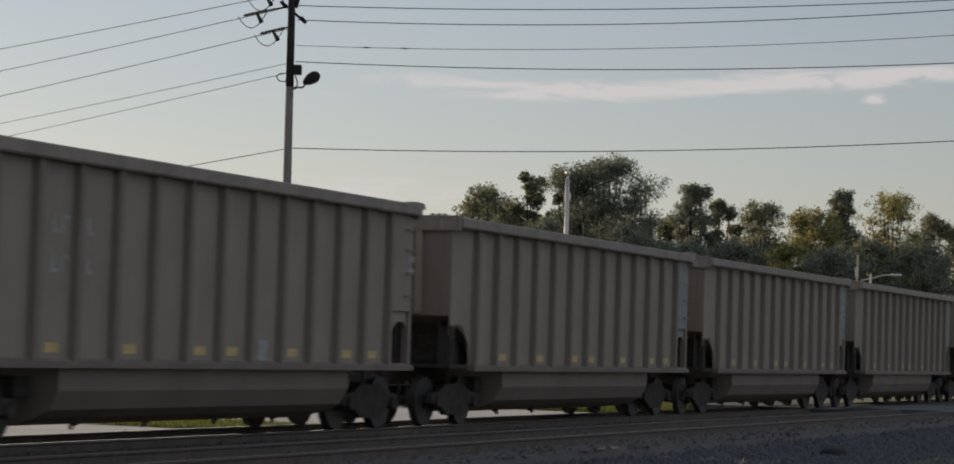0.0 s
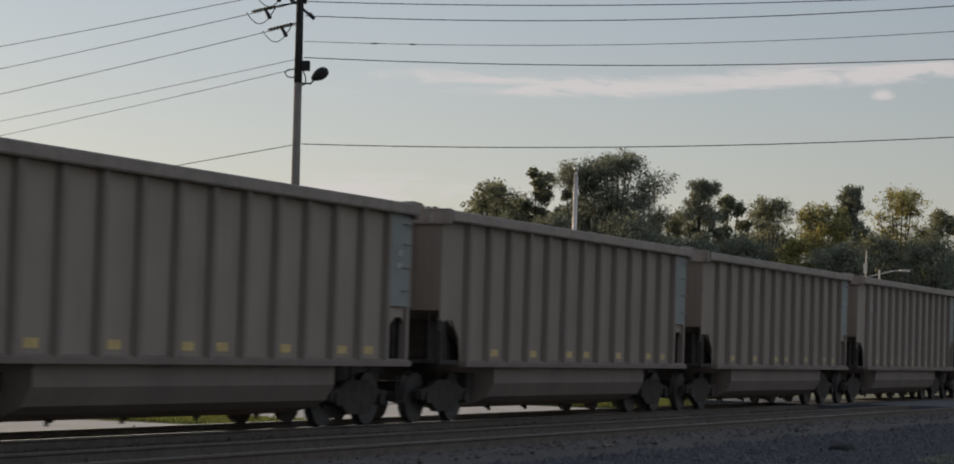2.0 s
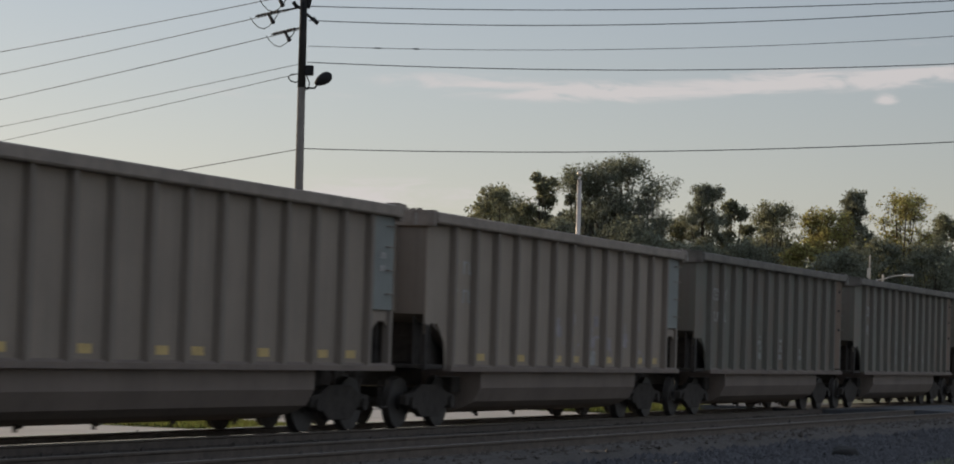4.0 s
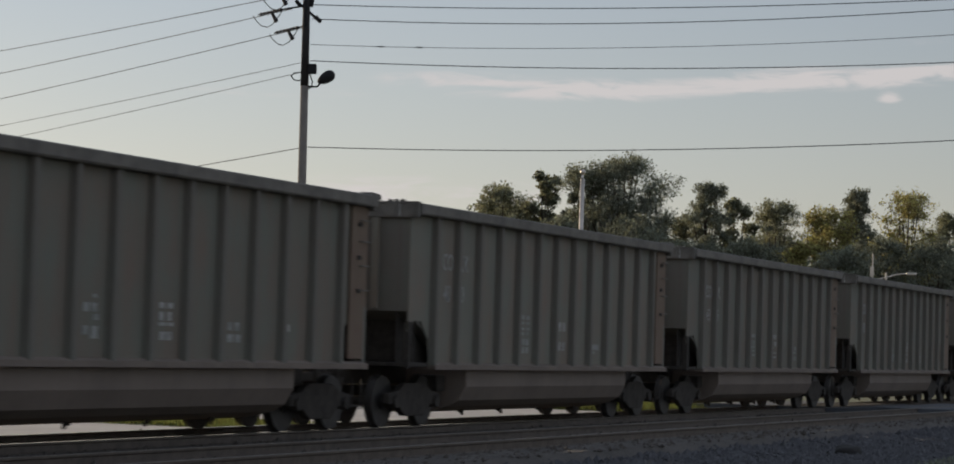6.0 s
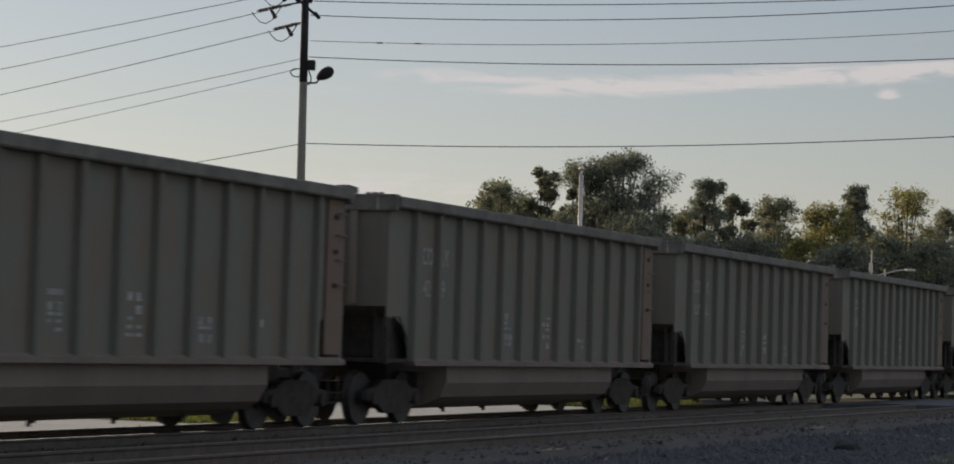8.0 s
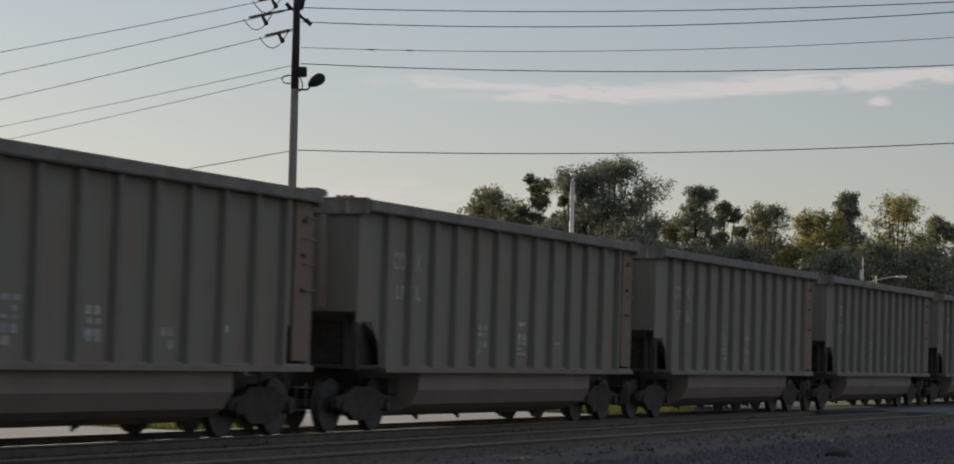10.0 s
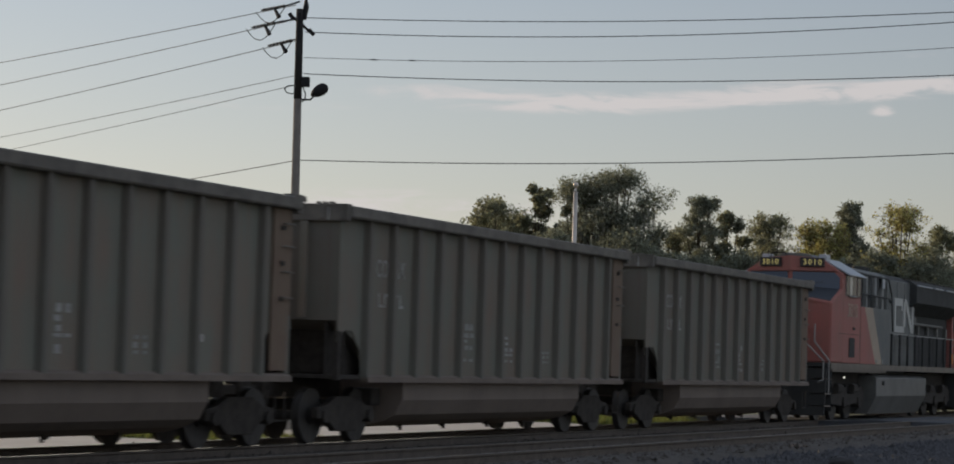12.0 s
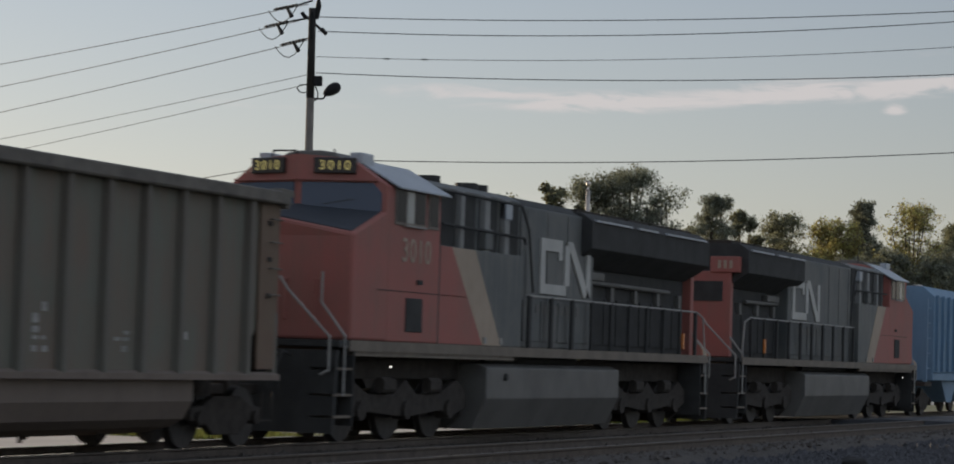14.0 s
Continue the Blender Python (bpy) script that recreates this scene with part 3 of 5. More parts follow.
def quads_mesh(name, verts, material, parent, label=""):
    n = len(verts) // 4
    me = bpy.data.meshes.new(name)
    me.vertices.add(4 * n)
    me.vertices.foreach_set("co", np.asarray(verts, np.float32).ravel())
    me.loops.add(4 * n)
    me.loops.foreach_set("vertex_index", np.arange(4 * n, dtype=np.int32))
    me.polygons.add(n)
    me.polygons.foreach_set("loop_start", np.arange(0, 4 * n, 4, dtype=np.int32))
    me.update(calc_edges=True)
    me.materials.append(material)
    return hang(name, me, parent, label)


def tree(seed, at, height, half, leaf, label, low=0.14, clumps=26, count=9500, size=0.145, spire=0.0, moss=False, thin=1.0, lump=1.22):
    """A tapered trunk that forks into limbs, each ending in a ragged clump of leaves."""
    rng = np.random.default_rng(seed)
    t = thing("tree", Matrix.Translation(at), label, "tree", "trees beyond the railway")
    bm = bmesh.new()
    fork = height * rng.uniform(0.28, 0.36)
    r0 = 0.028 * height
    rod((0, 0, -0.3), (0.1, 0, fork), r0, 9, r0 * 0.65, bm=bm)
    centres, radii = [], []
    for i in range(clumps):
        h = low + (1 - low) * ((i + 0.5) / clumps) ** 0.85
        env = math.sqrt(max(1 - ((h - 0.62) / 0.42) ** 2, 0.06)) if h > 0.62 else 0.72 + 0.28 * (h - low) / max(0.62 - low, 0.01)
        env *= 1 - spire * max(h - 0.5, 0) * 1.5
        a = i * 2.4 + rng.uniform(-0.6, 0.6)
        d = half * env * rng.uniform(0.08, 0.80) ** 0.8
        r = lump * half * rng.uniform(0.26, 0.48) * (1.20 - 0.4 * h)
        dome = height * (0.70 + 0.30 * math.sqrt(max(1 - (d / (1.05 * half)) ** 2, 0)))
        c = np.array((math.cos(a) * d, math.sin(a) * d, min(h * height, dome - r * 0.9)))
        centres.append(c)
        radii.append(r)
        mid = Vector((c[0] * 0.35, c[1] * 0.35, fork + (c[2] - fork) * 0.45)) if c[2] > fork else Vector((0, 0, c[2] * 0.8))
        rod((0.1, 0, fork * 0.95), mid, r0 * 0.32, 6, r0 * 0.2, bm=bm)
        rod(mid, c, r0 * 0.2, 5, r0 * 0.06, bm=bm)
    # each limb's clump breaks up into sprays of twigs, some of which stand out of the outline
    limbs = list(zip(centres, radii))
    for c, r in limbs:
        for _ in range(9):
            d = rng.standard_normal(3)
            d[2] = d[2] * 0.8 + 0.25
            d /= np.linalg.norm(d)
            p = c + d * r * rng.uniform(0.45, 1.05) * (1, 1, 0.85)
            w = r * rng.uniform(0.22, 0.52)
            p[2] = min(p[2], height - w * 0.6)
            centres.append(p)
            radii.append(w)
            rod(c, p, r0 * 0.06, 4, r0 * 0.025, bm=bm)
    radii[:len(limbs)] = [r * 0.85 for r in radii[:len(limbs)]]
    part("trunk", bm, M["bark"], t, "dark rough trunk and limbs")
    quads_mesh("crown", leaves(rng, centres, radii, int(2.5 * count * thin), size * 0.68, 0.85), M[leaf], t)
    if moss:
        quad = []
        hung = [k for k in range(clumps) if centres[k][2] < 0.82 * height]
        for _ in range(420):
            k = hung[rng.integers(len(hung))]
            c = centres[k] + rng.standard_normal(3) * radii[k] * (0.6, 0.6, 0.2) - np.array((0, 0, radii[k] * 0.5))
            ln, w, a = rng.uniform(0.5, 2.0), rng.uniform(0.03, 0.08), rng.uniform(0, 3.14)
            u = np.array((math.cos(a) * w, math.sin(a) * w, 0))
            j = rng.normal(0, 0.1, 3)
            quad += [c - u, c + u, c + u * 0.2 + j - (0, 0, ln), c - u * 0.4 + j - (0, 0, ln)]
        quads_mesh("hanging_moss", np.array(quad), M["moss"], t, "grey moss hanging from the limbs")["kind"] = "stuff"
    return t


def row_tree(seed, px, top, half_px, depth, leaf, label, **more):
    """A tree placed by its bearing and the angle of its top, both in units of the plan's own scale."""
    scale = 4036 / depth
    height = (541 + 0.0313 * px - top) / scale + EYE.z
    return tree(seed, spot(depth, (px - 784) / scale), height * 1.01, half_px / scale * 1.25, leaf, label, **more)


OAK, OLIVE, GOLD = "dark green broad-leaved tree in shade", "olive green tree with an airy crown", "yellow green tree lit by the low sun"
row_tree(1, 815, 296, 52, 205, "leaf_mid", OLIVE, size=0.16, clumps=22)
row_tree(2, 882, 278, 34, 200, "leaf_mid", OLIVE, size=0.18, clumps=20)
row_tree(3, 1006, 249, 84, 195, "leaf_dark", "large dark live oak hung with grey moss", size=0.14, clumps=34, count=12000, low=0.48, moss=True, lump=0.84)
row_tree(4, 944, 272, 34, 197, "leaf_dark", OAK, clumps=20, low=0.35)
row_tree(5, 1098, 345, 42, 205, "leaf_mid", OLIVE, clumps=24)
row_tree(6, 1150, 296, 40, 200, "leaf_dark", OAK, clumps=30, spire=0.5, low=0.12, count=11000)
row_tree(7, 1200, 320, 32, 205, "leaf_mid", OLIVE, clumps=18)
row_tree(8, 1262, 318, 56, 208, "leaf_mid", OLIVE, clumps=24, thin=0.8)
row_tree(9, 1345, 333, 52, 190, "leaf_gold", GOLD, clumps=26)
row_tree(10, 1398, 306, 38, 200, "leaf_dark", OAK, clumps=28, spire=0.5, low=0.1, count=11000)
row_tree(11, 1478, 306, 58, 195, "leaf_gold", GOLD, clumps=30, count=6500)
row_tree(12, 1550, 348, 44, 200, "leaf_mid", OLIVE, clumps=22)
row_tree(13, 1622, 340, 50, 200, "leaf_dark", OAK, clumps=22)
row_tree(14, 1320, 390, 40, 180, "leaf_gold", GOLD, clumps=20, low=0.15)
row_tree(15, 1440, 385, 45, 182, "leaf_dark", OAK, clumps=24, low=0.1)
row_tree(16, 1530, 385, 50, 180, "leaf_dark", OAK, clumps=24, low=0.1)
row_tree(17, 1225, 385, 60, 184, "leaf_dark", OAK, clumps=26, low=0.1)
row_tree(18, 1130, 385, 55, 186, "leaf_dark", OAK, clumps=26, low=0.1)
row_tree(19, 1030, 345, 60, 190, "leaf_dark", OAK, clumps=28, low=0.1, count=6500)
row_tree(20, 905, 350, 50, 190, "leaf_dark", OAK, clumps=26, low=0.1)
row_tree(21, 1370, 400, 55, 178, "leaf_dark", OAK, clumps=24, low=0.1)


def build_undergrowth():
    """The dark wood behind the trees, one mass of leaves with an uneven top."""
    rng = np.random.default_rng(77)
    centres, radii = [], []
    for i in range(520):
        side = rng.uniform(-1, 54)
        h = rng.uniform(0.5, 11.6) * (1 + 0.25 * noise.noise((side * 0.25, 0, 0))) * (1.0 if side > 14 else 1.15)
        centres.append(spot(rng.uniform(212, 226), side, h))
        radii.append(rng.uniform(1.3, 2.4))
    ob = quads_mesh("undergrowth", leaves(rng, [tuple(c) for c in centres], radii, 110000, 0.19), M["leaf_dark"], None)
    tagged(ob, "dark mass of bushes and trees behind", "undergrowth", kind="stuff")


build_undergrowth()


# ---- the coal cars ----
M["scrawl"] = mat("faded pinkish spray paint", (0.36, 0.32, 0.32), 0.8, dark=0.7, scale=6.0)
CAR = 16.18            # from coupler to coupler
BODY = 7.33            # half the body's length
TRAIN = []             # (vehicle, place along the track at the start)


def wheelset_mesh(radius):
    bm = bmesh.new()
    rod((0, -0.95, 0), (0, 0.95, 0), 0.085, 10, bm=bm)
    for s in (-1, 1):
        rod((0, s * 0.69, 0), (0, s * 0.705, 0), radius + 0.028, 28, bm=bm)
        rod((0, s * 0.70, 0), (0, s * 0.82, 0), radius, 28, radius - 0.006, bm=bm)
        rod((0, s * 0.82, 0), (0, s * 0.86, 0), 0.14, 14, bm=bm)
    me = bpy.data.meshes.new("wheelset")
    bm.to_mesh(me)
    bm.free()
    me.materials.append(M["wheel"])
    return me


WHEELSET = wheelset_mesh(0.457)


def truck(parent, x):
    tr = part("truck", box(x - 0.2, x + 0.2, -0.95, 0.95, 0.45, 0.72, 0.03), M["underframe"], parent, "sooty four-wheeled truck")
    out = [(-1.12, 0.42), (-1.12, 0.60), (-0.75, 0.64), (-0.42, 0.78), (0.42, 0.78), (0.75, 0.64), (1.12, 0.60), (1.12, 0.42), (0.72, 0.40), (0.40, 0.20), (-0.40, 0.20), (-0.72, 0.40)]
    for s in (-1, 1):
        part("side_frame", prism([(x + a, b) for a, b in out], "y", s * 0.93, s * 1.06, 0.015), M["underframe"], tr)
        for k in (-0.11, 0.11):
            part("spring", rod((x + k, s * 0.99, 0.24), (x + k, s * 0.99, 0.50), 0.075, 8), M["underframe"], tr)
    for k in (-0.89, 0.89):
        hang("wheelset", WHEELSET, tr, m=pose(x + k, 0, 0.457))
        for s in (-1, 1):
            part("axle_box", rod((x + k, s * 0.9, 0.457), (x + k, s * 1.12, 0.457), 0.11, 10), M["underframe"], tr)
    return tr


def coal_car(kind):
    """An open coal car with posts on its sides, sloping ends and a tub between the trucks. Origin on the rails under its middle."""
    old = kind == "old"
    side, chord, tub = ("hopper_green", "chord_green", "tub_grey") if old else ("hopper_grey", "chord_grey", "tub_grey")
    top, half = {"old": 3.84, "new": 3.77, "tall": 3.865}[kind], 1.39
    car = thing("coal_car", pose(0, 0, 0), "open coal car with ribbed dull green sides, dusty brown" if old else "open coal car with ribbed dusty grey sides and yellow reflectors",
                "freight car", "coal cars of the train")
    # the far end of the older cars stands a little short of the coupler spacing
    ends = {-1: BODY, 1: BODY - {"old": 0.34, "new": 0.0, "tall": 0.40}[kind]}
    E, F = ends[-1], ends[1]
    # sides, cut away over the trucks at both ends
    out = [(-E, 1.60), (-E + 0.25, 1.80), (-E + 0.55, 1.80), (-E + 0.90, 1.45), (-E + 1.0, 0.98), (F - 1.0, 0.98), (F - 0.90, 1.45), (F - 0.55, 1.80), (F - 0.25, 1.80), (F, 1.60),
           (F, top - 0.1), (-E, top - 0.1)]
    for s in (-1, 1):
        part("side_sheet", prism(out, "y", s * half, s * (half - 0.03)), M[side], car)
        part("top_chord", prism([(s * (half - 0.05), top - 0.20), (s * (half + 0.16), top - 0.20), (s * (half + 0.18), top - 0.17), (s * (half + 0.18), top - 0.02),
                                 (s * (half + 0.15), top), (s * (half - 0.05), top)], "x", -E + 0.03, F), M[chord], car, "pale weathered top rail")
        part("side_sill", prism([(s * (half - 0.10), 0.955), (s * (half + 0.12), 0.955), (s * (half + 0.12), 1.04), (s * (half + 0.02), 1.08), (s * (half - 0.10), 1.08)], "x", -E + 1.0, F), M["tub_grey"], car)
    # posts: one mesh for all
    bm = prism([(-0.075, 0.0), (0.075, 0.0), (0.060, -0.11), (0.048, -0.12), (-0.048, -0.12), (-0.060, -0.11)], "z", 1.03, top - 0.17)
    post = bpy.data.meshes.new("post")
    bm.to_mesh(post)
    bm.free()
    # the darker steel carries the shade of the posts' turned-away faces
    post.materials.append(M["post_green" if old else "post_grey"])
    posts = 13
    first = -E + {"old": 1.00, "new": 1.10, "tall": 0.95}[kind]
    step = (F - 1.02 - first) / (posts - 1)
    for k in range(posts):
        for s in (-1, 1):
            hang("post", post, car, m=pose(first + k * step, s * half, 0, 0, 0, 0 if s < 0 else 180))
    # end panels beyond the last post
    for e in (-1, 1):
        E = ends[e]
        key = "rust" if old and e > 0 else ("blue_panel" if kind == "new" and e > 0 else side)
        for s in (-1, 1):
            a, b = sorted((e * (E - 0.95), e * (E - 0.02)))
            if e < 0:
                # this leg takes the dark underframe colour for the shade in the gap
                part("end_leg", box(*sorted((e * (E - 0.12), e * E)), s * (half - 0.08), s * (half + 0.02), 0.98, 1.78), M["underframe"], car)
                continue
            if old:
                a = b - 0.62
            corner = part("corner_post", box(a, b, s * half, s * (half + 0.05), 1.12 if old else 1.98, top - 0.2, 0.01), M[key], car,
                          "rust brown corner panel" if old and e > 0 else ("faded blue grey corner panel" if kind == "new" and e > 0 else ""))
            if e > 0:
                for z in (2.25, 2.65, 3.05, 3.40):
                    part("rung", bent([(b - 0.33, s * (half + 0.05), z), (b - 0.33, s * (half + 0.11), z), (b - 0.03, s * (half + 0.11), z), (b - 0.03, s * (half + 0.05), z)], 0.012, 5), M["post_green" if old else "post_grey"], corner)
            part("end_leg", box(*sorted((e * (E - 0.12), e * E)), s * (half - 0.08), s * (half + 0.05), 0.98, 1.98), M["post_green" if old else "post_grey"], car)
            part("step", bent([(e * (E - 0.10), s * (half + 0.05), 0.86), (e * (E - 0.10), s * (half + 0.05), 0.42), (e * (E - 0.45), s * (half + 0.05), 0.42), (e * (E - 0.45), s * (half + 0.05), 0.86)], 0.015, 5), M["underframe"], car)
        # end wall, then the slope sheet down to the tub, in the shade-darkened post steel
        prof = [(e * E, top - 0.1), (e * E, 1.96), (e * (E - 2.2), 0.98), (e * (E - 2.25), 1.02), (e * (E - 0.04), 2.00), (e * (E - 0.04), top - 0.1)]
        part("end_sheet", prism(prof, "y", -half + 0.035, half - 0.035), M["post_green" if old else "post_grey"], car, "stained end wall and slope sheet darkened for the gap's shade")
        # added plates that keep sun from the far side off the cut-away end
        for y in (-1.15, -0.3, 0.3, 1.15):
            part("web_plate", prism([(e * (E - 2.1), 1.0), (e * (E - 0.03), 1.0), (e * (E - 0.03), 1.93)], "y", y - 0.01, y + 0.01), M["underframe"], car, "dark plate added under the slope sheet to block sun")
        # added dark plate across the open end, standing for the shade in there
        part("end_web", box(*sorted((e * (E - 0.40), e * (E - 0.36))), -half + 0.06, half - 0.06, 1.08, 1.80), M["underframe"], car)
        part("brake_rig", box(*sorted((e * (E - 0.85), e * (E - 0.35))), -1.12, -0.5, 1.07, 1.6, 0.04), M["underframe"], car)
        a, b = sorted((e * (E - 0.05), e * (E + 0.08)))
        part("end_chord", box(a, b, -half - 0.16, half + 0.16, top - 0.26, top - 0.012, 0.02), M[chord], car)
        for y in (-0.75, 0.0, 0.75):
            a, b = sorted((e * E, e * (E + 0.09)))
            part("end_post", box(a, b, y - 0.06, y + 0.06, 2.0, top - 0.26), M[side], car)
        for y in (-half - 0.05, -half + 0.32, half - 0.30, half + 0.03):
            a, b = sorted((e * (E - 0.10), e * (E + 0.10)))
            part("bracket", box(a, b, y - 0.05, y + 0.05, top - 0.22, top - 0.01, 0.012), M[chord], car)
        if e < 0:
            for y in (-1.22, -1.10, -0.98):
                part("rim_bolt", box(-E - 0.05, -E + 0.05, y - 0.03, y + 0.03, top + 0.02, top + 0.06), M[chord], car)
            part("tie_rod", rod((-E - 0.07, -half + 0.20, top - 0.24), (-E - 0.07, -half + 0.20, top - 0.02), 0.02, 6), M["white_mark"], car, "pale tie rod at the corner")
            part("lip", box(-E - 0.09, -E + 0.10, -half - 0.14, half + 0.14, top - 0.02, top + 0.025, 0.008), M[chord], car)
        else:
            # the top rail runs out past the end wall in a stepped bracket
            for y in (-half - 0.06, half + 0.06):
                part("rail_bracket", prism([(E - 0.22, top - 0.03), (E - 0.18, top + 0.045), (E + 0.16, top + 0.03), (E + 0.20, top - 0.02), (E + 0.20, top - 0.07),
                                            (E + 0.09, top - 0.08), (E + 0.09, top - 0.20), (E - 0.22, top - 0.20)], "y", y - 0.115, y + 0.115, 0.01), M[chord], car)
            if old:
                for z in (2.2, 2.75, 3.3):
                    part("grab_bracket", box(E - 0.42, E - 0.30, -half - 0.075, -half - 0.05, z, z + 0.07), M["underframe"], car)
        # draft sill, platform and coupler
        a, b = sorted((e * 4.6, e * (E + 0.25)))
        part("draft_sill", box(a, b, -0.19, 0.19, 0.74, 1.06, 0.01), M["underframe"], car)
        a, b = sorted((e * (E - 0.9), e * (E + 0.02)))
        part("end_platform", box(a, b, -half, half, 1.0, 1.07, 0.01), M["underframe"], car)
        cp = part("coupler", box(*sorted((e * (E + 0.2), e * 7.95)), -0.08, 0.08, 0.78, 0.94, 0.02), M["underframe"], car)
        part("knuckle", box(*sorted((e * 7.86, e * 8.10)), -0.14, 0.14, 0.72, 1.0, 0.05), M["underframe"], cp)
        part("air_hose", bent([(e * 7.6, -0.3, 0.85), (e * 7.75, -0.32, 0.5), (e * 7.95, -0.28, 0.40), (e * 8.08, -0.25, 0.44)], 0.025, 6), M["underframe"], car)
        truck(car, e * 6.17)
    # the tub hangs between the trucks
    n = 9
    low = [(math.cos(math.pi + math.pi * i / n) * 1.30, 0.60 + 0.40 * math.sin(math.pi + math.pi * i / n)) for i in range(n + 1)]
    prof = [(-1.36, 0.98)] + [(-1.36, 0.72)] + low[1:-1] + [(1.36, 0.72), (1.36, 0.98)]
    part("tub", prism(prof, "x", -4.55, 4.55, 0.0), M[tub], car, "dusty brown rounded tub under the body", smooth=False)
    for x in (-3.1, -1.1, 1.1, 3.1):
        part("drain", rod((x, -0.7, 0.36), (x, -0.7, 0.16), 0.035, 6), M["underframe"], car)
        part("hatch", rod((x + 0.4, -0.5, 0.27), (x + 0.4, -0.5, 0.19), 0.10, 8, 0.04), M["underframe"], car)
    part("brake_valve", box(-5.05, -4.65, -1.0, -0.6, 0.62, 0.92, 0.03), M["underframe"], car)
    part("air_tank", rod((4.65, -0.9, 0.78), (5.15, -0.9, 0.78), 0.16, 12), M["underframe"], car)
    raise_body(car)
    return car, first, step, half


def raise_body(vehicle, by=0.075):
    """Lifts all that stands over the trucks, so that the body sits a little higher on its wheels."""
    done = set()
    for o in vehicle.children_recursive:
        if o.type != "MESH":
            continue
        if o.matrix_basis.translation.z > 0.95:
            o.matrix_basis = Matrix.Translation((0, 0, by)) @ o.matrix_basis
        elif o.data.name not in done:
            done.add(o.data.name)
            for v in o.data.vertices:
                if v.co.z > 0.95:
                    v.co.z += by


def mark(car, name, x, z, w, h, material, label="", half=1.39):
    """A flat painted patch on the near side sheet, between two posts."""
    z += 0.075
    bm = box(x - w / 2, x + w / 2, -half - 0.008, -half + 0.002, z - h / 2, z + h / 2)
    return part(name, bm, material, car, label)


def letter_bars(car, x, z, material, rows=(0, 1)):
    """The car's lettering, too worn to read: short bars of its size, two lines, either side of a post."""
    for row in rows:
        dz = -0.52 * row
        for k in (-2, -1, 1, 2):
            xx = x + (0.20 if k > 0 else -0.20) + (0.24 if abs(k) == 2 else 0) * (1 if k > 0 else -1)
            mark(car, "lettering", xx, z + dz, 0.055, 0.24, material)
            mark(car, "lettering", xx + 0.09, z + dz + (0.095 if k % 2 else -0.095), 0.11, 0.045, material)


def lettering(car, x, z, rows):
    """The car's worn white lettering in two lines, parted by a post."""
    flat = Matrix(((1, 0, 0, 0), (0, 0, -1, 0), (0, 1, 0, 0), (0, 0, 0, 1)))
    narrow = Matrix.Diagonal((0.78, 1, 1, 1))
    for row, (a, b) in enumerate(rows):
        for text, dx in ((a, -0.36), (b, 0.36)):
            if text:
                words(text, 0.42, M["white_mark"], car, Matrix.Translation((x + dx, -1.398, z + 0.075 - 0.56 * row)) @ flat @ narrow, "lettering")


def bay(first, step, k):
    return first + (k + 0.5) * step


def build_train():
    mould = {k: coal_car(k) for k in ("new", "tall", "old")}
    rng = random.Random(12)
    for j in range(-1, 15):
        kind = ("tall" if j <= 0 else "new") if j <= 5 else "old"
        base, first, step, half = mould[kind]
        u = 39.97 + CAR * j - BODY
        car = copy_thing(base, pose(u, TRACK_Y, RAIL))
        if kind != "old":
            for k in (1, 3, 5, 6, 8, 10, 11):
                mark(car, "reflector", first + step * k + 0.52, 1.22, 0.36, 0.13, M["yellow"])
            if j in (0, 5):
                letter_bars(car, first + step * (0.5 if j == 5 else 2.0) - 0.1, 2.85, M["white_mark"])
                mark(car, "stencil", bay(first, step, 7), 1.25, 0.30, 0.30, M["white_mark"])
            if j % 2 == 0:
                mark(car, "stencil", BODY - 0.5, 2.9, 0.25, 0.10, M["white_mark"], half=1.445)
                mark(car, "stencil", BODY - 0.5, 2.68, 0.25, 0.10, M["white_mark"], half=1.445)
        else:
            number = {7: ("40", "0"), 8: ("43", "15"), 9: ("42", "9")}.get(j, ("", ""))
            lettering(car, first + step, 2.86, (("CO", "AX"), number))
            if not number[0]:
                letter_bars(car, first + step, 2.86, M["white_mark"], (1,))
            # chalky stencils that cannot be read, as bars, and a small white card
            for k, tall in ((4, 0.62), (6, 0.56), (8, 0.24)):
                z, x = 1.36 + rng.uniform(-0.04, 0.04), bay(first, step, k) + 0.05
                while z < 1.36 + tall:
                    h = rng.choice((0.05, 0.08, 0.12))
                    w = rng.uniform(0.10, 0.20)
                    for a in (-0.13, 0.11):
                        if rng.random() < 0.85:
                            mark(car, "stencil", x + a + rng.uniform(-0.03, 0.03), z, w, h, M["white_mark" if k == 6 else "chalk_mark"])
                    z += h + rng.uniform(0.03, 0.07)
            mark(car, "route_card", bay(first, step, 10) - 0.25, 1.58, 0.16, 0.11, M["concrete"])
        if j == 5:
            # worn scrawl over the lower bays, as plain strokes
            for k in range(5, 11):
                for _ in range(5):
                    mark(car, "scrawl", bay(first, step, k) + rng.uniform(-0.25, 0.30), rng.uniform(1.25, 2.05), rng.choice((0.06, 0.08, 0.28)), rng.choice((0.06, 0.22, 0.3)), M["scrawl"])
        TRAIN.append((car, u))
    for base, *_ in mould.values():
        for o in (*base.children_recursive, base):
            bpy.data.objects.remove(o)


build_train()


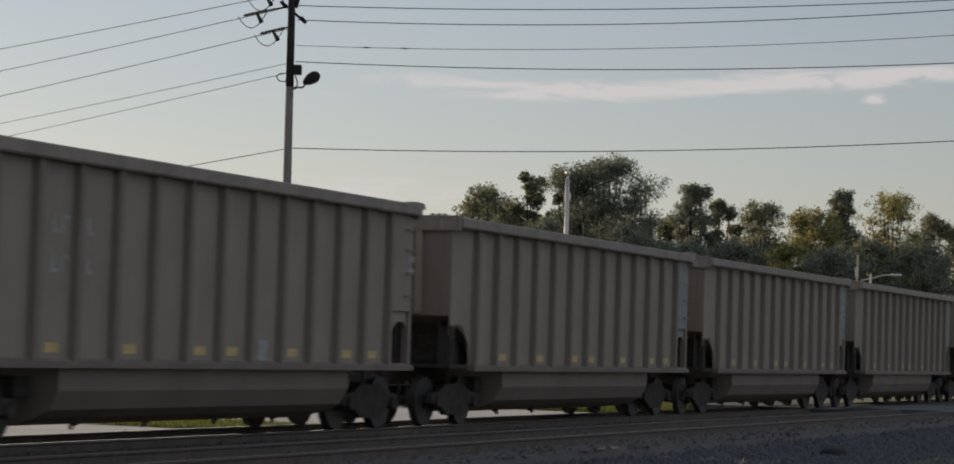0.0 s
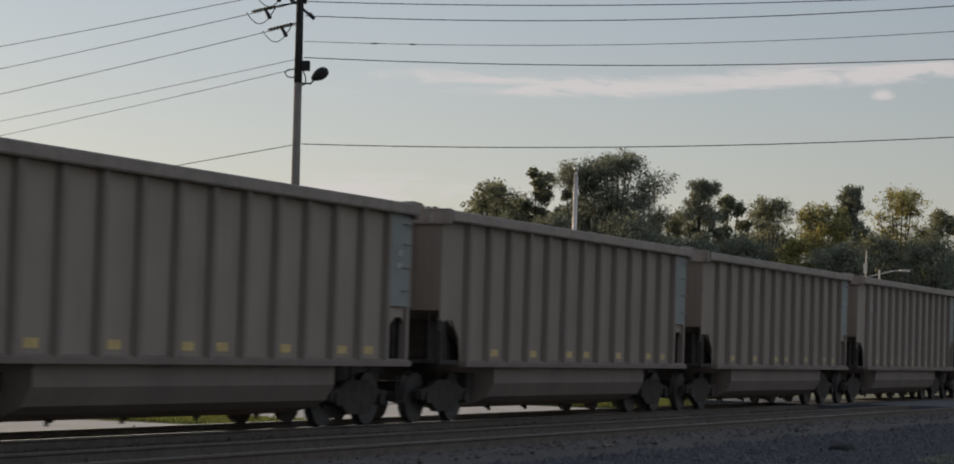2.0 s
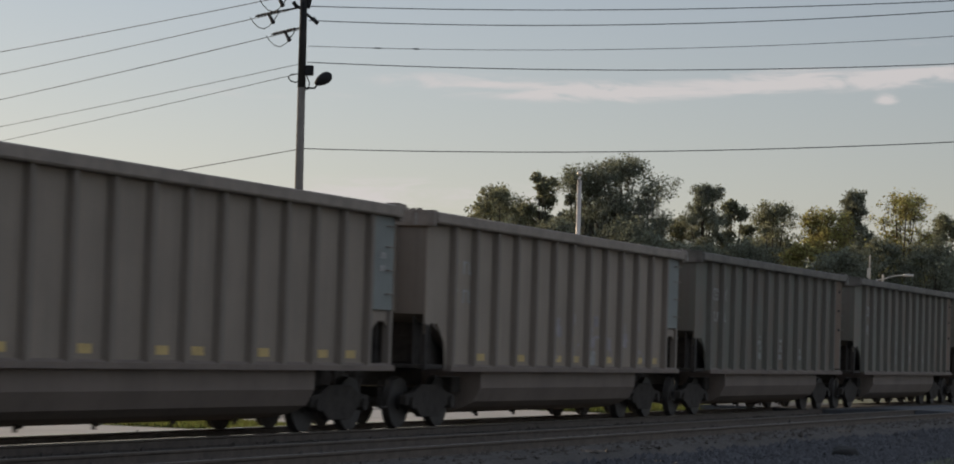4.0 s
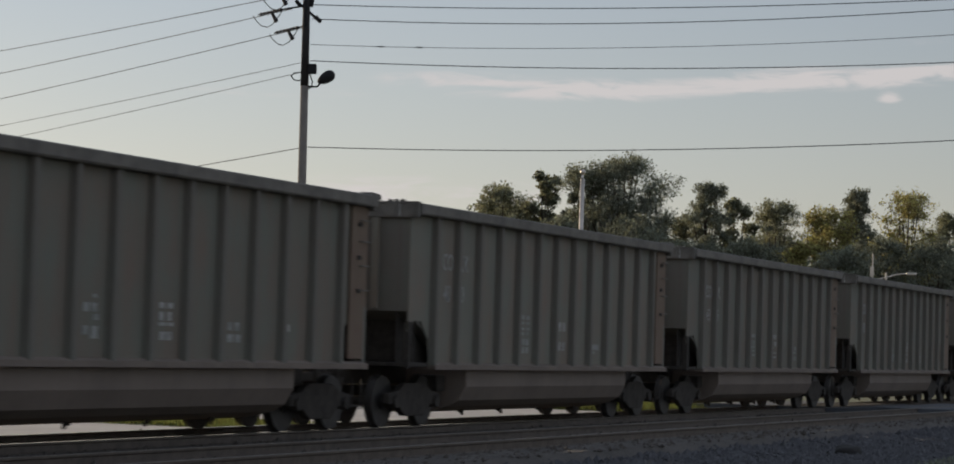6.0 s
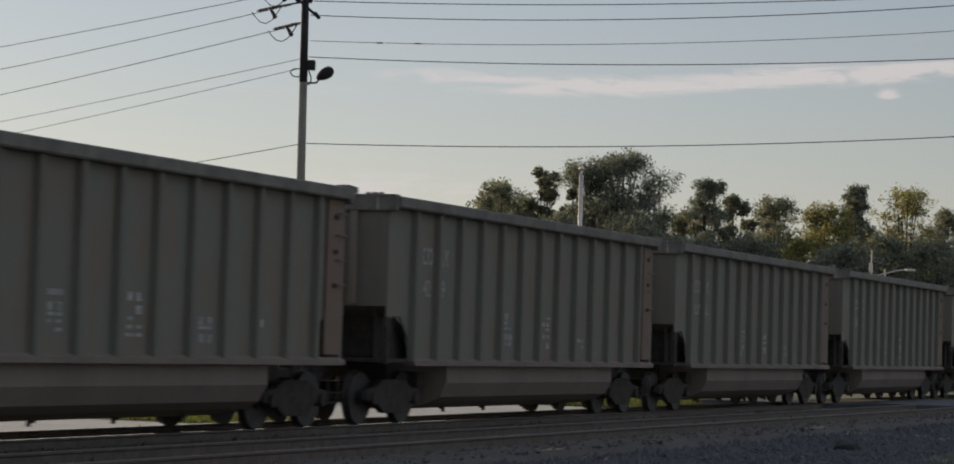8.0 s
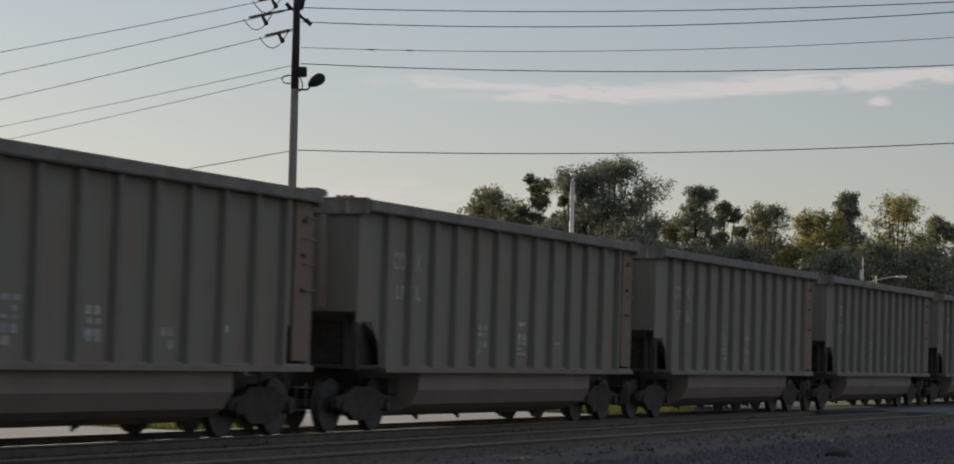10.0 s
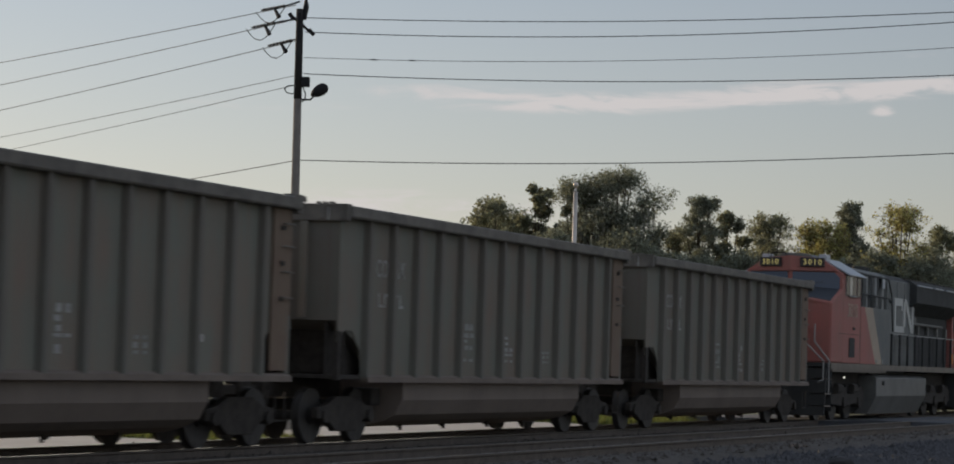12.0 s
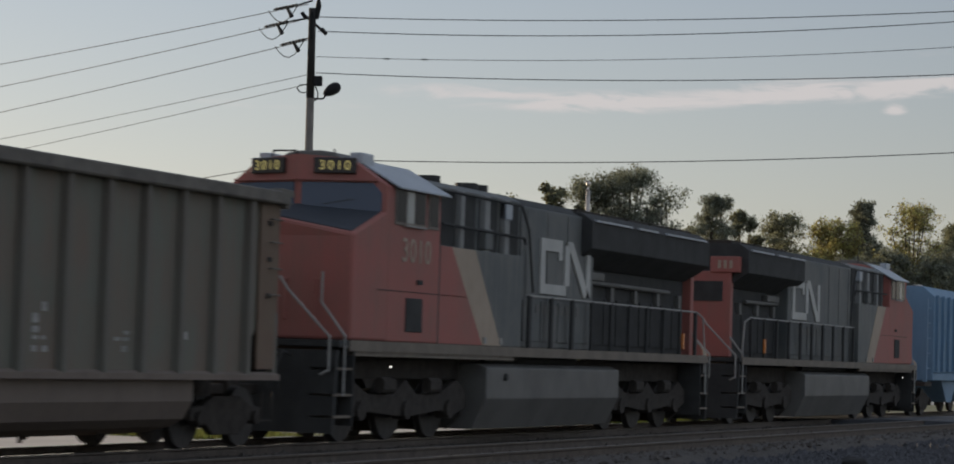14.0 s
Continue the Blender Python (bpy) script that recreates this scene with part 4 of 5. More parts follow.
# ---- the locomotives ----
M["loco_red"] = mat("faded red paint", (0.375, 0.112, 0.093), 0.65, dark=0.75, scale=0.9, tint=(0.265, 0.122, 0.098), streak=0.4)
M["loco_dark"] = mat("dusty charcoal paint", (0.095, 0.105, 0.106), 0.65, dark=0.7, scale=1.0, streak=0.5, tint=(0.19, 0.182, 0.165))
M["loco_black"] = mat("dusty black paint", (0.058, 0.058, 0.057), 0.8, dark=0.7, scale=2.0, spec=0.25)
M["loco_white"] = mat("dirty white paint", (0.34, 0.33, 0.31), 0.65, dark=0.8, scale=1.5, streak=0.3)
M["loco_cream"] = mat("dusty cream stripe", (0.42, 0.33, 0.25), 0.65, dark=0.75, scale=1.5, streak=0.3)
M["loco_grey"] = mat("pale grey roof paint", (0.42, 0.45, 0.49), 0.45, dark=0.85, scale=1.5)
M["loco_tank"] = mat("dusty dark tank paint", (0.15, 0.145, 0.135), 0.6, dark=0.7, scale=1.2)
M["sill_tan"] = mat("dusty pale sill edge", (0.20, 0.165, 0.13), 0.7, dark=0.7, scale=2.0)
M["board_black"] = mat("black number board", (0.02, 0.012, 0.012), 0.4, scale=3.0)
M["board_yellow"] = mat("lit yellow digits", (0.85, 0.70, 0.24), 0.5, scale=20.0, glow=0.12)
M["emblem_white"] = mat("dirty white emblem paint", (0.52, 0.51, 0.48), 0.65, dark=0.8, scale=1.5, streak=0.3)
M["glare_paint"] = mat("matt slate black paint", (0.040, 0.047, 0.060), 0.7, dark=0.8, scale=2.0)
M["pillar_grey"] = mat("dusty grey pillar paint", (0.27, 0.27, 0.262), 0.65, dark=0.7, scale=1.5, streak=0.5)
M["window_frame"] = mat("dusty window frame", (0.22, 0.18, 0.155), 0.7, dark=0.75, scale=3.0)
M["amber"] = mat("orange reflector", (0.75, 0.22, 0.03), 0.4, scale=9.0)
M["small_lamp"] = mat("small white lamp", (1.0, 0.95, 0.85), 0.4, scale=9.0, glow=1.2)
M["blue_paint"] = mat("bright blue paint", (0.16, 0.28, 0.41), 0.6, dark=0.78, scale=1.0, streak=0.4)


def glass_mat(name, color, rough):
    m = bpy.data.materials.new(name)
    m.use_nodes = True
    b = m.node_tree.nodes["Principled BSDF"]
    b.inputs["Base Color"].default_value = (*color, 1)
    b.inputs["Roughness"].default_value = rough
    b.inputs["IOR"].default_value = 1.5
    b.inputs["Specular IOR Level"].default_value = 0.18
    return m


M["dark_glass"] = glass_mat("dark windscreen glass", (0.070, 0.090, 0.130), 0.08)
M["cab_glass"] = glass_mat("dark cab window glass", (0.016, 0.018, 0.022), 0.15)
M["cab_glass"].node_tree.nodes["Principled BSDF"].inputs["Specular IOR Level"].default_value = 0.05
M["reflection_glass"] = glass_mat("grey glass standing for a reflection", (0.30, 0.31, 0.30), 0.12)
LOCO = 22.3
LOCO_WHEELS = wheelset_mesh(0.53)


def loco_truck(parent, x):
    tr = part("truck", box(x - 2.0, x + 2.0, -0.9, 0.9, 0.55, 0.80, 0.03), M["underframe"], parent, "sooty six-wheeled truck")
    out = [(-2.75, 0.55), (-2.75, 0.86), (-2.3, 0.98), (-1.5, 0.80), (-0.5, 0.80), (0, 0.98), (0.5, 0.80), (1.5, 0.80), (2.3, 0.98), (2.75, 0.86), (2.75, 0.55), (2.2, 0.42), (1.5, 0.50), (0.4, 0.42),
           (-0.4, 0.42), (-1.5, 0.50), (-2.2, 0.42)]
    for s in (-1, 1):
        part("side_frame", prism([(x + a, b) for a, b in out], "y", s * 1.00, s * 1.16, 0.02), M["underframe"], tr)
        for k in (-1.0, 1.0):
            part("brake_cylinder", rod((x + k - 0.25, s * 1.22, 0.92), (x + k + 0.25, s * 1.22, 0.92), 0.10, 10), M["underframe"], tr)
            part("sand_pipe", bent([(x + k * 2.75, s * 1.1, 0.9), (x + k * 2.8, s * 1.0, 0.4), (x + k * 2.65, s * 0.8, 0.15)], 0.025, 6), M["underframe"], tr)
    for k in (-1.9, 0, 1.9):
        hang("wheelset", LOCO_WHEELS, tr, m=pose(x + k, 0, 0.53))
        part("traction_motor", box(x + k + 0.12, x + k + 0.95, -0.62, 0.62, 0.13, 0.85, 0.05), M["underframe"], tr)
        for s in (-1, 1):
            part("axle_box", rod((x + k, s * 0.95, 0.53), (x + k, s * 1.22, 0.53), 0.17, 12), M["underframe"], tr)
    return tr


def nose_mesh(X):
    """The short nose: a crowned top that rises to the windscreen."""
    bm = bmesh.new()
    co = [(1.46, -1.47, 1.62), (1.46, 1.47, 1.62), (1.46, 1.47, 3.36), (1.38, 0, 3.62), (1.46, -1.47, 3.36),
          (2.95, -1.50, 1.62), (2.95, 1.50, 1.62), (2.95, 1.50, 3.90), (2.95, 0, 3.98), (2.95, -1.50, 3.90)]
    v = [bm.verts.new((X(s), y, z)) for s, y, z in co]
    for f in ((0, 4, 3, 2, 1), (5, 6, 7, 8, 9), (0, 5, 9, 4), (1, 2, 7, 6), (4, 9, 8, 3), (3, 8, 7, 2), (0, 1, 6, 5)):
        bm.faces.new([v[i] for i in f])
    bmesh.ops.recalc_face_normals(bm, faces=bm.faces)
    bmesh.ops.bevel(bm, geom=list(bm.edges), offset=0.05, segments=2, affect="EDGES", profile=0.5)
    return bm


def facet(bm, lean=0.24, about=0.7):
    """Folds a flat front back from its middle, so that its two halves face a little aside."""
    for v in bm.verts:
        v.co.x += lean * (abs(v.co.y) - about)
    return bm


def locomotive(number, label, hood_end=13.55, radiator=12.75, emblem=10.36):
    """A six-axle diesel locomotive with a wide cab, facing -x. Origin on the rails under its middle; s runs back from the front coupler."""
    lo = thing("locomotive", pose(0, 0, 0), label, "locomotive", "locomotives of the train")

    def X(s):
        return s - LOCO / 2

    R, D, B, W = M["loco_red"], M["loco_dark"], M["loco_black"], M["loco_white"]
    # frame, deck and sill
    part("frame", box(X(1.0), X(21.3), -0.9, 0.9, 0.98, 1.40, 0.02), M["underframe"], lo)
    part("deck", box(X(1.0), X(21.4), -1.50, 1.50, 1.50, 1.61, 0.01), B, lo)
    for s in (-1, 1):
        part("sill_edge", box(X(1.35), X(21.2), s * 1.49, s * 1.525, 1.44, 1.62), M["sill_tan"], lo, "dusty pale edge of the walkway")
        part("skirt", box(X(1.55), X(8.7), s * 1.38, s * 1.495, 1.36, 1.58, 0.01), M["sill_tan"], lo)
        part("step_light", rod((X(3.0), s * 1.50, 1.20), (X(3.0), s * 1.53, 1.20), 0.010, 8), M["small_lamp"], lo, "small lit white lamp")
    for e, s0 in ((-1, 0.55), (1, 21.75)):
        a, b = sorted((X(s0), X(s0 - e * 0.6)))
        part("pilot", prism([(-1.45, 0.18), (1.45, 0.18), (1.5, 1.45), (-1.5, 1.45)], "x", X(s0 - e * 0.35), X(s0 - e * 0.45)), B, lo)
        cp = part("coupler", box(*sorted((X(s0 - e * 0.4), X(s0 + e * 0.55))), -0.09, 0.09, 0.78, 0.94, 0.02), M["underframe"], lo)
        part("knuckle", box(*sorted((X(s0 + e * 0.30), X(s0 + e * 0.55))), -0.14, 0.14, 0.72, 1.0, 0.05), M["underframe"], cp)
        for y in (-0.5, -0.7):
            part("air_hose", bent([(X(s0 - e * 0.3), y, 1.35), (X(s0 + e * 0.05), y - 0.04, 1.42), (X(s0 + e * 0.22), y, 1.15), (X(s0 + e * 0.12), y + 0.02, 0.9)], 0.025, 6), B, lo)
        for s in (-1, 1):
            for z in (0.45, 0.80, 1.15):
                part("stair", box(*sorted((X(s0 - e * 0.35), X(s0 - e * 1.0))), s * 1.05, s * 1.48, z - 0.02, z + 0.02), M["sill_tan"], lo)
            part("stair_side", box(*sorted((X(s0 - e * 1.0), X(s0 - e * 1.04))), s * 0.95, s * 1.5, 0.30, 1.5), B, lo)
            # white grab rails beside the steps
            part("grab_rail", bent([(X(s0 - e * 0.65), s * 1.06, 2.72), (X(s0 - e * 0.65), s * 1.06, 2.22), (X(s0 - e * 0.65), s * 1.50, 1.68), (X(s0 - e * 0.65), s * 1.50, 0.78)], 0.022, 6), W, lo, "white painted grab rail")
            part("grab_rail", bent([(X(s0 - e * 0.12), s * 0.55, 2.62), (X(s0 - e * 0.15), s * 0.70, 2.40), (X(s0 - e * 0.18), s * 1.45, 1.66), (X(s0 - e * 0.18), s * 1.45, 1.12), (X(s0 - e * 0.18), s * 1.30, 1.05)], 0.022, 6), W, lo, "white painted grab rail")
    loco_truck(lo, X(4.45))
    loco_truck(lo, X(17.85))
    tank = part("fuel_tank", prism([(-1.20, 0.15), (1.20, 0.15), (1.48, 0.72), (1.48, 1.22), (1.30, 1.30), (-1.30, 1.30), (-1.48, 1.22), (-1.48, 0.72)], "x", X(7.4), X(14.9), 0.02), M["loco_tank"], lo, "dusty dark fuel tank")
    part("filler", rod((X(8.3), -1.47, 1.05), (X(8.3), -1.53, 1.05), 0.07, 10), B, tank)
    for s in (-1, 1):
        part("air_reservoir", rod((X(8.5), s * 0.9, 1.40), (X(13.5), s * 0.9, 1.40), 0.12, 12), B, lo)
    # nose and cab
    part("nose", nose_mesh(X), R, lo)
    part("nose_door", box(X(1.46), X(1.50), 0.25, 0.95, 1.75, 3.05, 0.015), R, lo)
    for y in (-0.28, 0.28):
        part("nose_rail", bent([(X(1.48), y - 0.55, 2.6), (X(1.40), y - 0.55, 2.6), (X(1.40), y - 0.55, 1.95), (X(1.48), y - 0.55, 1.95)], 0.02, 6), M["loco_red"], lo)
    section = [(-1.50, 1.62), (1.50, 1.62), (1.50, 4.22), (0.86, 4.62), (0.45, 4.70), (-0.45, 4.70), (-0.86, 4.62), (-1.50, 4.22)]
    cab = part("cab", prism(section, "x", X(2.78), X(4.98), 0.03), R, lo)
    # sloping pale roof panels over the cab sides, jutting out over the windows
    for s in (-1, 1):
        part("roof_panel", prism([(s * 0.80, 4.66), (s * 1.64, 4.20), (s * 1.64, 4.23), (s * 0.80, 4.70)], "x", X(2.88), X(5.08)), M["loco_grey"], cab, "pale grey sloping roof panel")
        part("roof_box", box(X(2.75), X(3.25), s * 0.86 - 0.10, s * 0.86 + 0.12, 4.60, 4.80, 0.02), M["loco_grey"], cab)
        win = part("side_window", box(X(2.98), X(4.27), s * 1.495, s * 1.525, 3.60, 4.24, 0.01), M["window_frame"], cab, "dusty pale window frame")
        # the middle pane is pale grey, a reflection put into its colour
        for a, b, glass in ((3.03, 3.40, "cab_glass"), (3.45, 3.74, "reflection_glass"), (3.79, 4.22, "cab_glass")):
            part("pane", box(X(a), X(b), s * 1.52, s * 1.532, 3.65, 4.19), M[glass], win, "window pane coloured pale as a reflection" if glass == "reflection_glass" else "")
        part("sill", box(X(3.38), X(4.24), s * 1.50, s * 1.56, 3.585, 3.615), W, win)
        win2 = part("side_window", box(X(4.38), X(4.84), s * 1.495, s * 1.525, 3.60, 4.22, 0.01), M["window_frame"], cab, "dusty pale window frame")
        part("pane", box(X(4.43), X(4.79), s * 1.52, s * 1.532, 3.65, 4.17), M["cab_glass"], win2)
        part("side_vent", box(X(3.55), X(4.25), s * 1.495, s * 1.52, 1.80, 2.38, 0.01), B, cab)
        part("panel_seam", box(X(2.4), X(7.3), s * 1.497, s * 1.507, 2.475, 2.488), M["loco_black"], cab)
        part("latch", box(X(4.0), X(4.2), s * 1.50, s * 1.53, 2.62, 2.70), B, cab)
    # the front is folded at its middle: a pane and a number board on each half, a red post between
    for s in (-1, 1):
        pane = [(s * 0.07, 3.55), (s * 0.07, 4.27), (s * 1.26, 4.27), (s * 1.41, 4.10), (s * 1.41, 3.80), (s * 1.30, 3.60)]
        part("windscreen", facet(prism(pane, "x", X(2.45), X(2.53), 0.012)), M["dark_glass"], cab, "dark slate windscreen glass")
        plate = [(0, 3.40), (s * 1.49, 3.40), (s * 1.50, 4.22), (s * 0.84, 4.68), (0, 4.74)]
        part("front_plate", facet(prism(plate, "x", X(2.48), X(2.72))), R, cab)
        part("brow", facet(box(X(2.40), X(2.52), *sorted((s * 0.02, s * 1.34)), 4.30, 4.335)), R, cab)
        part("wiper", facet(rod((X(2.435), s * 0.45, 3.90), (X(2.435), s * 0.95, 3.99), 0.006, 5)), B, cab)
    bm = bmesh.new()
    top = [bm.verts.new((X(a), y, z + 0.075)) for a, y, z in ((1.53, -1.40, 3.335), (1.46, 0, 3.59), (1.53, 1.40, 3.335), (2.62, 1.42, 3.71), (2.42, 0, 3.86), (2.62, -1.42, 3.71))]
    bm.faces.new((top[0], top[1], top[4], top[5]))
    bm.faces.new((top[1], top[2], top[3], top[4]))
    lower = bmesh.ops.extrude_face_region(bm, geom=list(bm.faces))
    bmesh.ops.translate(bm, vec=(0, 0, -0.08), verts=[v for v in lower["geom"] if isinstance(v, bmesh.types.BMVert)])
    part("glare_panel", bm, M["glare_paint"], cab, "matt black glare panel on the nose top")
    for y in (-0.62, 0.62):
        fold = Matrix.Translation((X(2.46), y, 4.55)) @ Matrix.Rotation(-math.copysign(math.atan(0.24), y), 4, "Z")
        bm = box(-0.07, 0.07, -0.36, 0.36, -0.135, 0.135, 0.015)
        bmesh.ops.transform(bm, matrix=fold, verts=bm.verts)
        board = part("number_board", bm, M["board_black"], cab, "black number board with lit yellow digits")
        for k, digit in enumerate(number):
            words(digit, 0.225, M["board_yellow"], board, fold @ Matrix.Translation((-0.073, 0.215 - 0.145 * k, -0.005)) @ Matrix(((0, 0, -1, 0), (-1, 0, 0, 0), (0, 1, 0, 0), (0, 0, 0, 1))), "digit")
    part("roof_dome", prism([(-0.62, 4.68), (0.62, 4.68), (0.45, 4.80), (0.2, 4.84), (-0.2, 4.84), (-0.45, 4.80)], "x", X(2.75), X(4.3), 0.03), M["loco_tank"], cab)
    part("roof_rail", bent([(X(2.7), 0.22, 4.66), (X(2.7), 0.25, 4.83), (X(2.7), 0.68, 4.83), (X(2.7), 0.72, 4.62)], 0.016, 6), B, cab)
    part("antenna", rod((X(4.3), 0.3, 4.75), (X(4.3), 0.3, 5.0), 0.02, 6), B, cab)
    if number:
        for s in (-1, 1):
            for k, digit in enumerate(number):
                words(digit, 0.58, M["loco_cream"], cab, Matrix.Translation((X(3.95) - s * (0.32 * k - 0.48), s * 1.506, 3.17)) @ (Matrix(((1, 0, 0, 0), (0, 0, -1, 0), (0, 1, 0, 0), (0, 0, 0, 1))) if s < 0 else Matrix(((-1, 0, 0, 0), (0, 0, 1, 0), (0, 1, 0, 0), (0, 0, 0, 1)))), "digit", "worn pale digit on the cab side")
    # behind the cab: lower panels flush, upper part set back, its open bays painted black
    aux = part("auxiliary_cab", box(X(4.98), X(9.00), -1.50, 1.50, 1.62, 3.36, 0.015), D, lo)
    part("upper_body", prism([(-1.28, 3.36), (1.28, 3.36), (1.28, 4.42), (1.0, 4.54), (-1.0, 4.54), (-1.28, 4.42)], "x", X(4.98), X(9.35)), D, aux)
    for s in (-1, 1):
        part("red_panel", prism([(X(5.0), 1.63), (X(7.05), 1.63), (X(5.50), 3.35), (X(5.0), 3.35)], "y", s * 1.497, s * 1.507), R, aux, "faded red side panel")
        part("stripe", prism([(X(7.05), 1.63), (X(7.98), 1.63), (X(6.60), 3.35), (X(5.50), 3.35)], "y", s * 1.497, s * 1.508), M["loco_cream"], aux, "slanting dusty cream stripe")
        # thin black panels stand for the shade inside the bays
        for a, b in ((5.25, 6.05), (6.40, 7.05), (7.80, 8.15), (8.72, 9.22)):
            part("dark_bay", box(X(a), X(b), s * 1.27, s * 1.30, 3.38, 4.38, 0.008), B, aux, "black panel standing for the dark of an open bay")
        for a, w in ((6.22, 0.09), (7.42, 0.13), (8.42, 0.12)):
            part("pillar", box(X(a) - w, X(a) + w, s * 1.28, s * 1.40, 3.36, 4.40, 0.02), M["pillar_grey"], aux)
        part("cable_box", box(X(7.25), X(7.62), s * 1.28, s * 1.44, 3.40, 3.78, 0.02), D, aux)
        part("cable_box", box(X(8.30), X(8.62), s * 1.28, s * 1.42, 4.02, 4.36, 0.02), M["loco_grey"], aux)
        part("pipe", bent([(X(5.2), s * 1.44, 3.75), (X(9.2), s * 1.44, 3.72), (X(9.3), s * 1.44, 3.6)], 0.025, 6), B, aux)
        part("pipe", bent([(X(5.3), s * 1.40, 4.35), (X(9.1), s * 1.42, 4.33), (X(9.45), s * 1.44, 3.9), (X(9.75), s * 1.44, 2.7)], 0.025, 6), B, aux)
        for a in (7.15, 7.95):
            part("jack_pad", box(X(a) - 0.06, X(a) + 0.06, s * 1.50, s * 1.53, 1.66, 1.78), W, aux)
    for a in (6.2, 8.0, 8.5):
        part("roof_hatch", rod((X(a), -0.7, 4.5), (X(a), -0.7, 4.68), 0.22, 12), B, aux)
    # long hood
    hood = part("hood", box(X(9.35), X(hood_end), -1.32, 1.32, 1.62, 4.36, 0.03), D, lo)
    part("hood_roof", prism([(-1.3, 4.36), (1.3, 4.36), (0.9, 4.55), (-0.9, 4.55)], "x", X(9.4), X(hood_end - 0.3)), B, hood)
    for s in (-1, 1):
        for k in range(int((hood_end - 9.45) / 0.97)):
            part("hood_door", box(X(9.5 + k * 0.97), X(10.4 + k * 0.97), s * 1.315, s * 1.345, 1.75, 2.55, 0.012), D, hood)
        for k in range(3):
            part("stiffener", box(X(9.62 + k * 1.15), X(9.66 + k * 1.15), s * 1.315, s * 1.335, 2.6, 4.3), D, hood)
        # the railway's emblem: a white ring of band and a folded band beside it
        y0, y1 = sorted((s * 1.318, s * 1.358))
        width = 2.94

        def E(a):
            return X(emblem + (a if s < 0 else 1 - a) * width)

        q = part("emblem", box(*sorted((E(0.0), E(0.085))), y0, y1, 2.70, 3.80), M["emblem_white"], hood, "white painted emblem on the hood")
        for a, b, z0, z1 in ((0.085, 0.41, 3.56, 3.80), (0.085, 0.50, 2.70, 2.90), (0.345, 0.41, 3.40, 3.56), (0.47, 0.56, 2.90, 3.72), (0.91, 0.985, 2.70, 3.72)):
            part("band", box(*sorted((E(a), E(b))), y0, y1, z0, z1), M["emblem_white"], q)
        part("band", prism([(E(0.50), 3.80), (E(0.615), 3.80), (E(0.985), 2.70), (E(0.86), 2.70)], "y", y0, y1), M["emblem_white"], q)
        for k in range(8):
            part("small_lettering", box(X(emblem - 0.2 + k * 0.33), X(emblem + k * 0.33), y0, y1, 2.30, 2.48), M["loco_tank"], hood)
    eng = part("engine_hood", box(X(hood_end), X(20.9), -0.95, 0.95, 1.62, 3.6, 0.02), B, lo)
    part("radiator", prism([(-1.0, 3.35), (1.0, 3.35), (1.56, 3.72), (1.56, 4.28), (1.30, 4.46), (-1.30, 4.46), (-1.56, 4.28), (-1.56, 3.72)], "x", X(radiator), X(21.0), 0.02), M["loco_black"], lo, "black overhanging radiator housing")
    span = 20.9 - radiator
    for k in range(5):
        a = radiator + 0.3 + k * span / 5
        part("roof_grille", box(X(a), X(a + span / 5 - 0.2), -1.1, 1.1, 4.45, 4.54, 0.01), M["underframe"], eng)
    for s in (-1, 1):
        for a, b in ((0.02, 0.30), (0.36, 0.52), (0.60, 0.97)):
            part("gutter", box(X(radiator + a * span), X(radiator + b * span), s * 1.53, s * 1.60, 4.27, 4.31), M["loco_grey"], eng)
        n = int((20.8 - hood_end) / 0.80)
        for k in range(n):
            part("engine_door", box(X(hood_end + 0.1 + 0.80 * k), X(hood_end + 0.83 + 0.80 * k), s * 0.94, s * 0.98, 1.75, 2.75, 0.012), B, eng)
            if k % 2 == 0:
                part("latch_box", box(X(hood_end + 0.3 + 0.80 * k), X(hood_end + 0.5 + 0.80 * k), s * 0.95, s * 1.06, 2.70, 3.00, 0.01), M["loco_tank"], eng)
        part("exhaust_pipe", rod((X(hood_end + 0.1), s * 1.05, 3.06), (X(19.5), s * 1.05, 3.04), 0.05, 10), M["loco_tank"], eng)
        part("engine_cover", box(X(hood_end + 0.1), X(hood_end + 1.3), s * 0.95, s * 1.12, 3.10, 3.28, 0.03), M["loco_tank"], eng)
        part("marker", box(X(19.15), X(19.28), s * 1.50, s * 1.54, 1.75, 2.10), M["amber"], lo, "upright orange reflector")
    # rear end
    end = part("rear_end", box(X(20.9), X(21.15), -1.15, 1.15, 1.62, 3.75, 0.02), R, lo, "faded red end of the hood")
    part("rear_window", box(X(21.14), X(21.17), -0.95, -0.15, 3.0, 3.5), B, end)
    part("rear_window", box(X(21.14), X(21.17), 0.15, 0.95, 3.0, 3.5), B, end)
    for y in (-1.0, 1.0):
        nb = part("rear_number_box", box(X(20.95), X(21.2), y - 0.38, y + 0.38, 3.72, 4.12, 0.02), R, end)
        for k in range(3):
            part("digit_bar", box(X(21.195), X(21.21), y - 0.18 + k * 0.15, y - 0.10 + k * 0.15, 3.82, 4.02), M["loco_cream"], nb)
